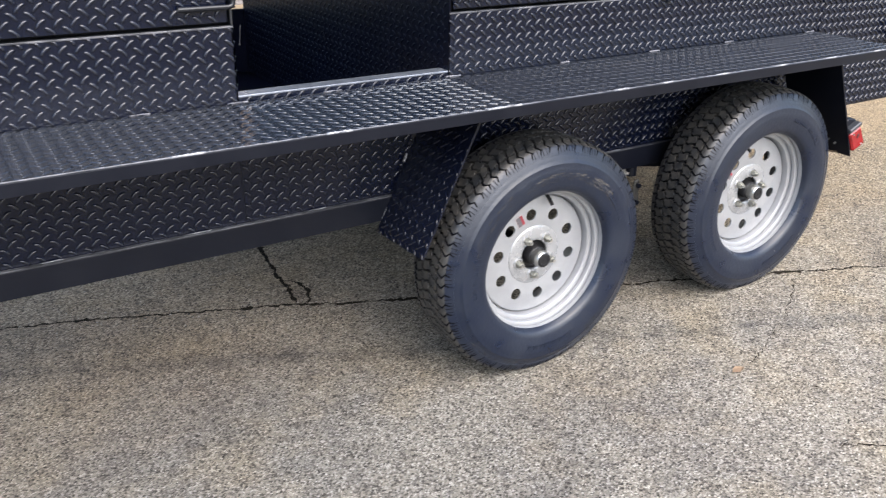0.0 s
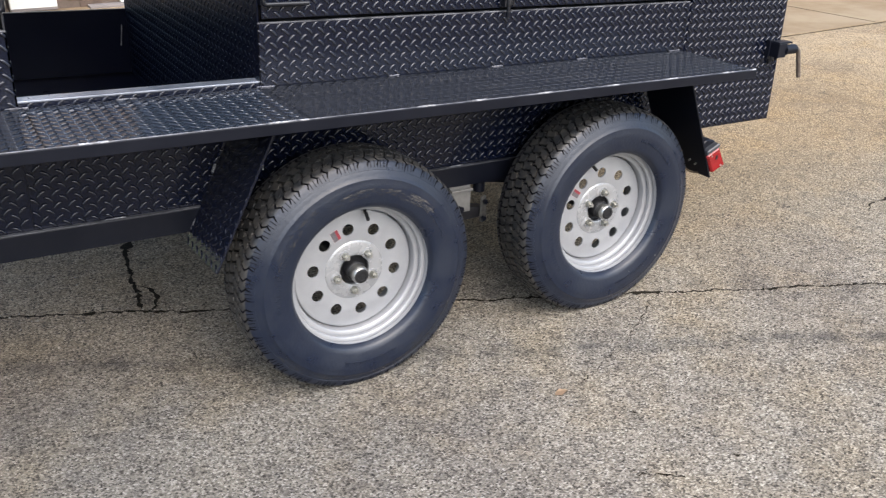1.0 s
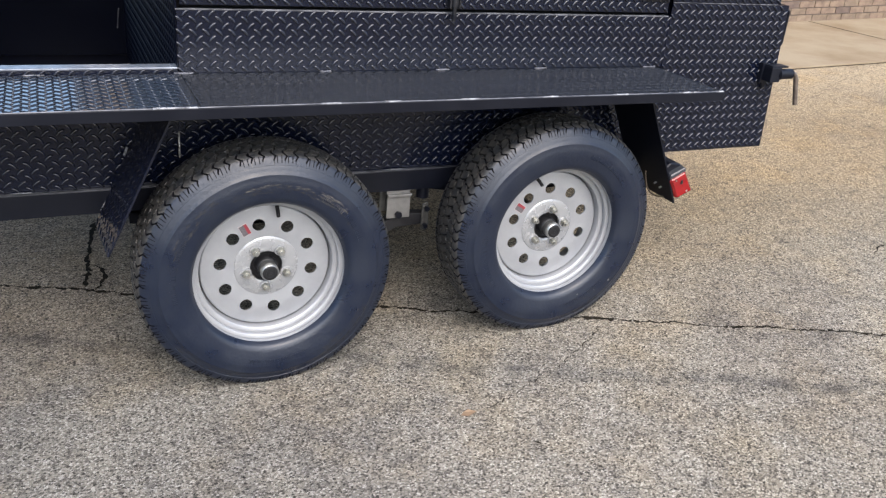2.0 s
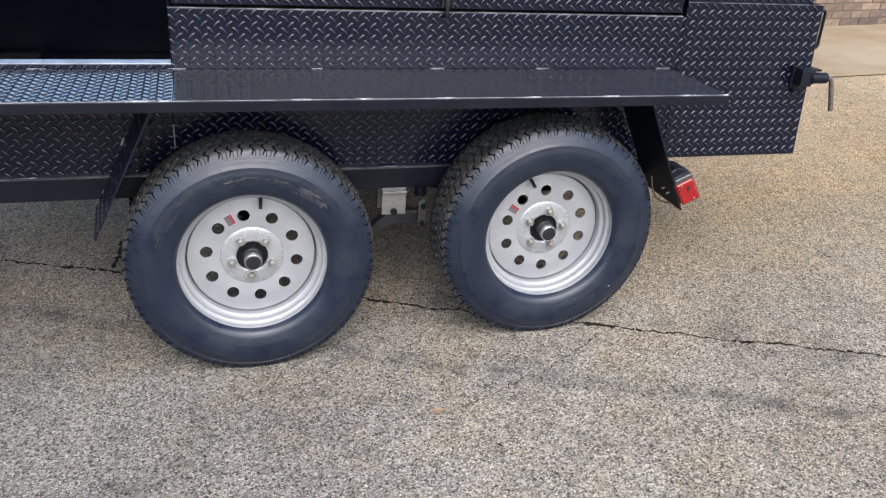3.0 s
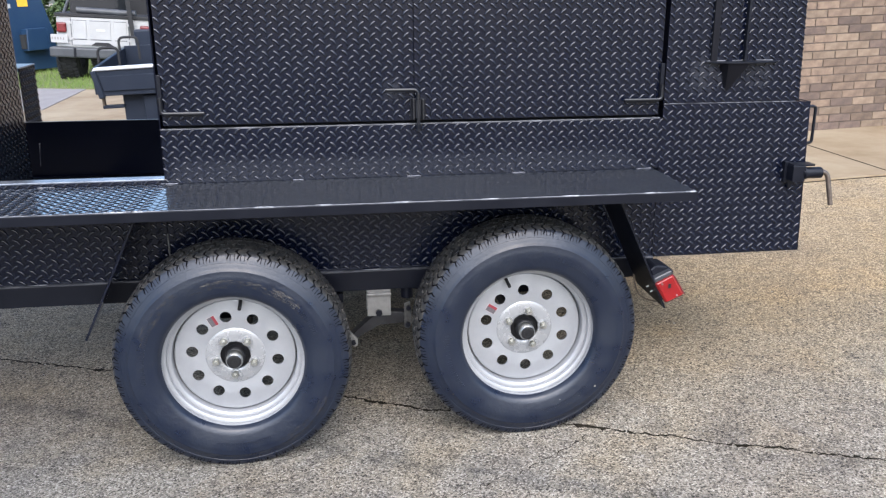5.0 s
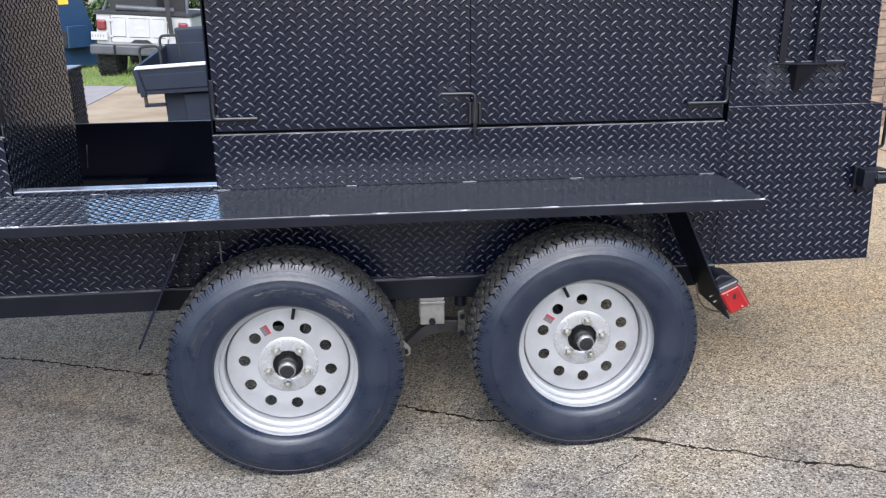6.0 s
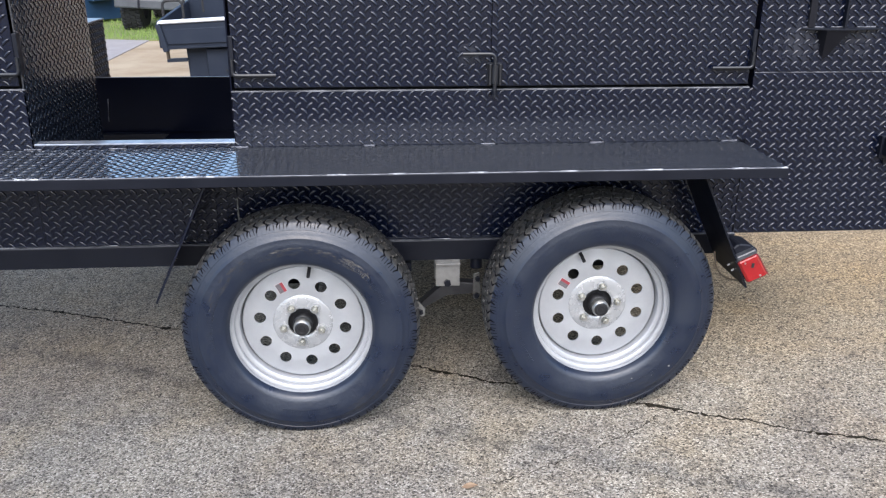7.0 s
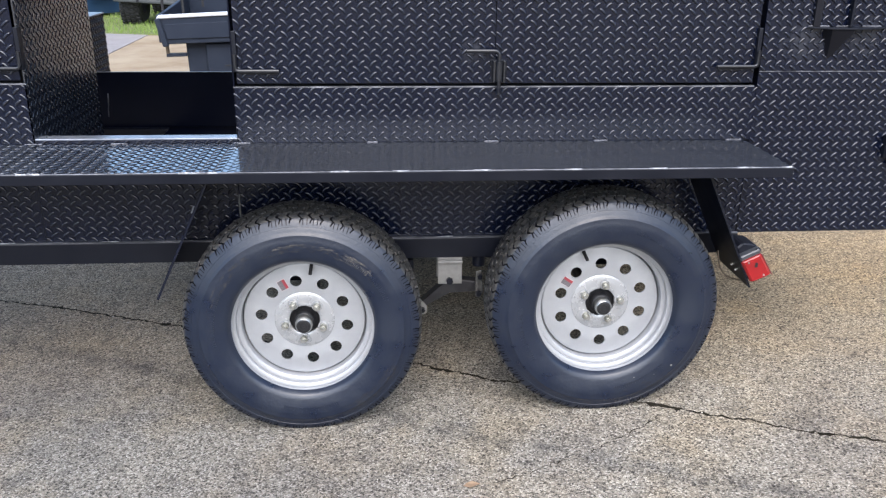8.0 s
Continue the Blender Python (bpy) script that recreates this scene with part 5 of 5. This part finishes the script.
for x in (0.06, 1.40):
    for y in (0.42, 2.6):
        w = part("wheel", lathe([(0.18, 0.0), (0.34, -0.01), (0.385, 0.03), (0.395, 0.10), (0.395, 0.24), (0.385, 0.31), (0.34, 0.35), (0.18, 0.34)], 36), M_DARK, jeep, "dark knobbly tyre", at=(x + 0.34, y, 0.36))
        w.rotation_euler = (0, 0, radians(90))
        bm = bmesh.new()
        for k in range(30):
            for row in range(4):
                t = 2 * math.pi * (k + 0.5 * (row % 2)) / 30
                bmesh.ops.create_cube(bm, size=1, matrix=Matrix.Rotation(-t, 4, "Y") @ Matrix.Translation((0.398, 0.04 + 0.085 * row, 0)) @ Matrix.Diagonal((0.03, 0.065, 0.045, 1)))
        tagged(part("tread", bm, M_DARK, w), kind="stuff")
part("hood", box(0.15, 1.65, 2.0, 3.4, 0.6, 1.08, 0.04), M_WHITE, jeep)

# ---- blue dumpster ----
bin_ = thing("dumpster", "dark blue steel dumpster with fork pockets", "dumpster", pose(-5.36, 14.7, 0.03, 0, 0, 48))
shell = part("shell", prism(((0, 0.05), (0.88, 0.05), (0.88, 0.75), (0.66, 1.62), (0, 1.62)), "y", 0.0, 1.9, 0.01), M_BLUE, bin_)
part("fork_pocket", prism(((0.18, 0.42), (0.66, 0.42), (0.62, 0.82), (0.22, 0.82)), "y", -0.20, 0.0, 0.008), M_BLUE, bin_)
part("pocket_opening", box(0.16, 0.22, -0.17, -0.02, 0.46, 0.72), M_DARK, bin_)
part("rim", box(-0.03, 0.68, -0.03, 1.93, 1.60, 1.66, 0.01), M_BLUE, bin_)
part("warning_label", box(0.24, 0.44, -0.006, -0.002, 1.22, 1.42), M_YELLOW, bin_, "yellow sticker")
part("label", box(0.02, 0.10, -0.006, -0.002, 1.20, 1.28), M_WHITE, bin_)
for y in (0.05, 1.85):
    part("rib", box(-0.02, 0.89, y - 0.03, y + 0.03, 0.05, 0.15), M_BLUE, bin_)


# ---- shrubs ----
def shrub(name, x, y, rx, ry, h, count, seed):
    rng = random.Random(seed)
    root = thing(name, "dense dark green leafy shrub behind the lawn", "shrub", pose(x, y, 0.03), group="shrubs")
    bm = bmesh.new()
    for k in range(7):
        t = rng.uniform(0, 6.28)
        tube([(0, 0, 0), (0.2 * rx * math.cos(t), 0.2 * ry * math.sin(t), 0.35 * h), (0.6 * rx * math.cos(t), 0.6 * ry * math.sin(t), rng.uniform(0.6, 0.85) * h)], 0.02, 6, bm)
    part("trunk", bm, M_BARK, root)
    verts, faces = [], []
    clumps = [(rng.gauss(0, 0.45) * rx, rng.gauss(0, 0.45) * ry, h * rng.uniform(0.12, 0.95), rng.uniform(0.18, 0.36)) for _ in range(60)]
    for _ in range(count):
        cx, cy, cz, cr = rng.choice(clumps)
        d = Vector((rng.gauss(0, 1), rng.gauss(0, 1), rng.gauss(0, 1))).normalized() * cr * rng.uniform(0.6, 1.05)
        p = Vector((cx, cy, max(0.05, cz))) + d
        a = Vector((rng.gauss(0, 1), rng.gauss(0, 1), rng.gauss(0, 1))).normalized()
        b = a.orthogonal().normalized()
        s = rng.uniform(0.045, 0.085)
        k = len(verts)
        verts += [(p + a * s)[:], (p + b * s * 0.5)[:], (p - a * s)[:], (p - b * s * 0.5)[:]]
        faces.append((k, k + 1, k + 2, k + 3))
    me = bpy.data.meshes.new("crown")
    me.from_pydata(verts, [], faces)
    part("crown", me, M_LEAF, root)


shrub("shrub", -5.0, 18.8, 1.3, 0.9, 2.6, 13000, 1)
shrub("shrub", -7.2, 19.5, 1.5, 1.0, 3.0, 13000, 2)
shrub("shrub", -2.8, 19.6, 1.6, 1.0, 2.8, 13000, 3)
shrub("shrub", -0.6, 20.4, 1.6, 1.0, 2.9, 6000, 4)

# a fallen leaf
leaf = bmesh.new()
lv = [leaf.verts.new(q) for q in ((-0.022, 0, 0.004), (-0.006, -0.013, 0.006), (0.018, -0.008, 0.010), (0.026, 0.004, 0.003), (0.004, 0.014, 0.008), (-0.012, 0.010, 0.005))]
leaf.faces.new(lv)
leaf_ob = part("leaf", leaf, mat("dry_leaf", (0.19, 0.12, 0.07), 0.8, second=(0.27, 0.20, 0.13), scale=60), at=(0.445, -0.352, 0.0))
tagged(leaf_ob, "small dry orange-brown leaf on the asphalt", "leaf")


# loose grit on the asphalt, thickest along the crack and under the trailer
def grit(name, count, seed, low, high):
    rng = random.Random(seed)
    verts, faces = [], []
    for _ in range(count):
        kind = rng.random()
        if kind < 0.4:
            x = rng.uniform(-1.2, 2.4)
            y = 0.46 - 0.455 * x + rng.gauss(0, 0.09)
        elif kind < 0.7:
            x, y = rng.uniform(-1.6, 1.2), rng.uniform(0.5, 1.9)
        else:
            x, y = rng.uniform(1.0, 4.5), rng.uniform(-0.6, 2.6)
        size = rng.uniform(low, high)
        turn = rng.uniform(0, 6.28)
        k = len(verts)
        ring = [(size * rng.uniform(0.7, 1.1), turn + 2 * math.pi * i / 6) for i in range(6)]
        verts += [(x + r * math.cos(t), y + 0.8 * r * math.sin(t), 0.0004) for r, t in ring]
        verts += [(x + 0.55 * r * math.cos(t), y + 0.45 * r * math.sin(t), size * 0.75) for r, t in ring]
        faces += [(k + i, k + (i + 1) % 6, k + 6 + (i + 1) % 6, k + 6 + i) for i in range(6)] + [tuple(range(k + 6, k + 12))]
    me = bpy.data.meshes.new(name)
    me.from_pydata(verts, [], faces)
    return me


tagged(part("loose_grit", grit("grit", 700, 21, 0.0022, 0.0055), M_GRIT), "dark loose grit on the asphalt", "grit", kind="stuff")
tagged(part("loose_gravel", grit("gravel", 260, 22, 0.0025, 0.0050), M_GRAVEL), "pale loose gravel on the asphalt", "gravel", kind="stuff")
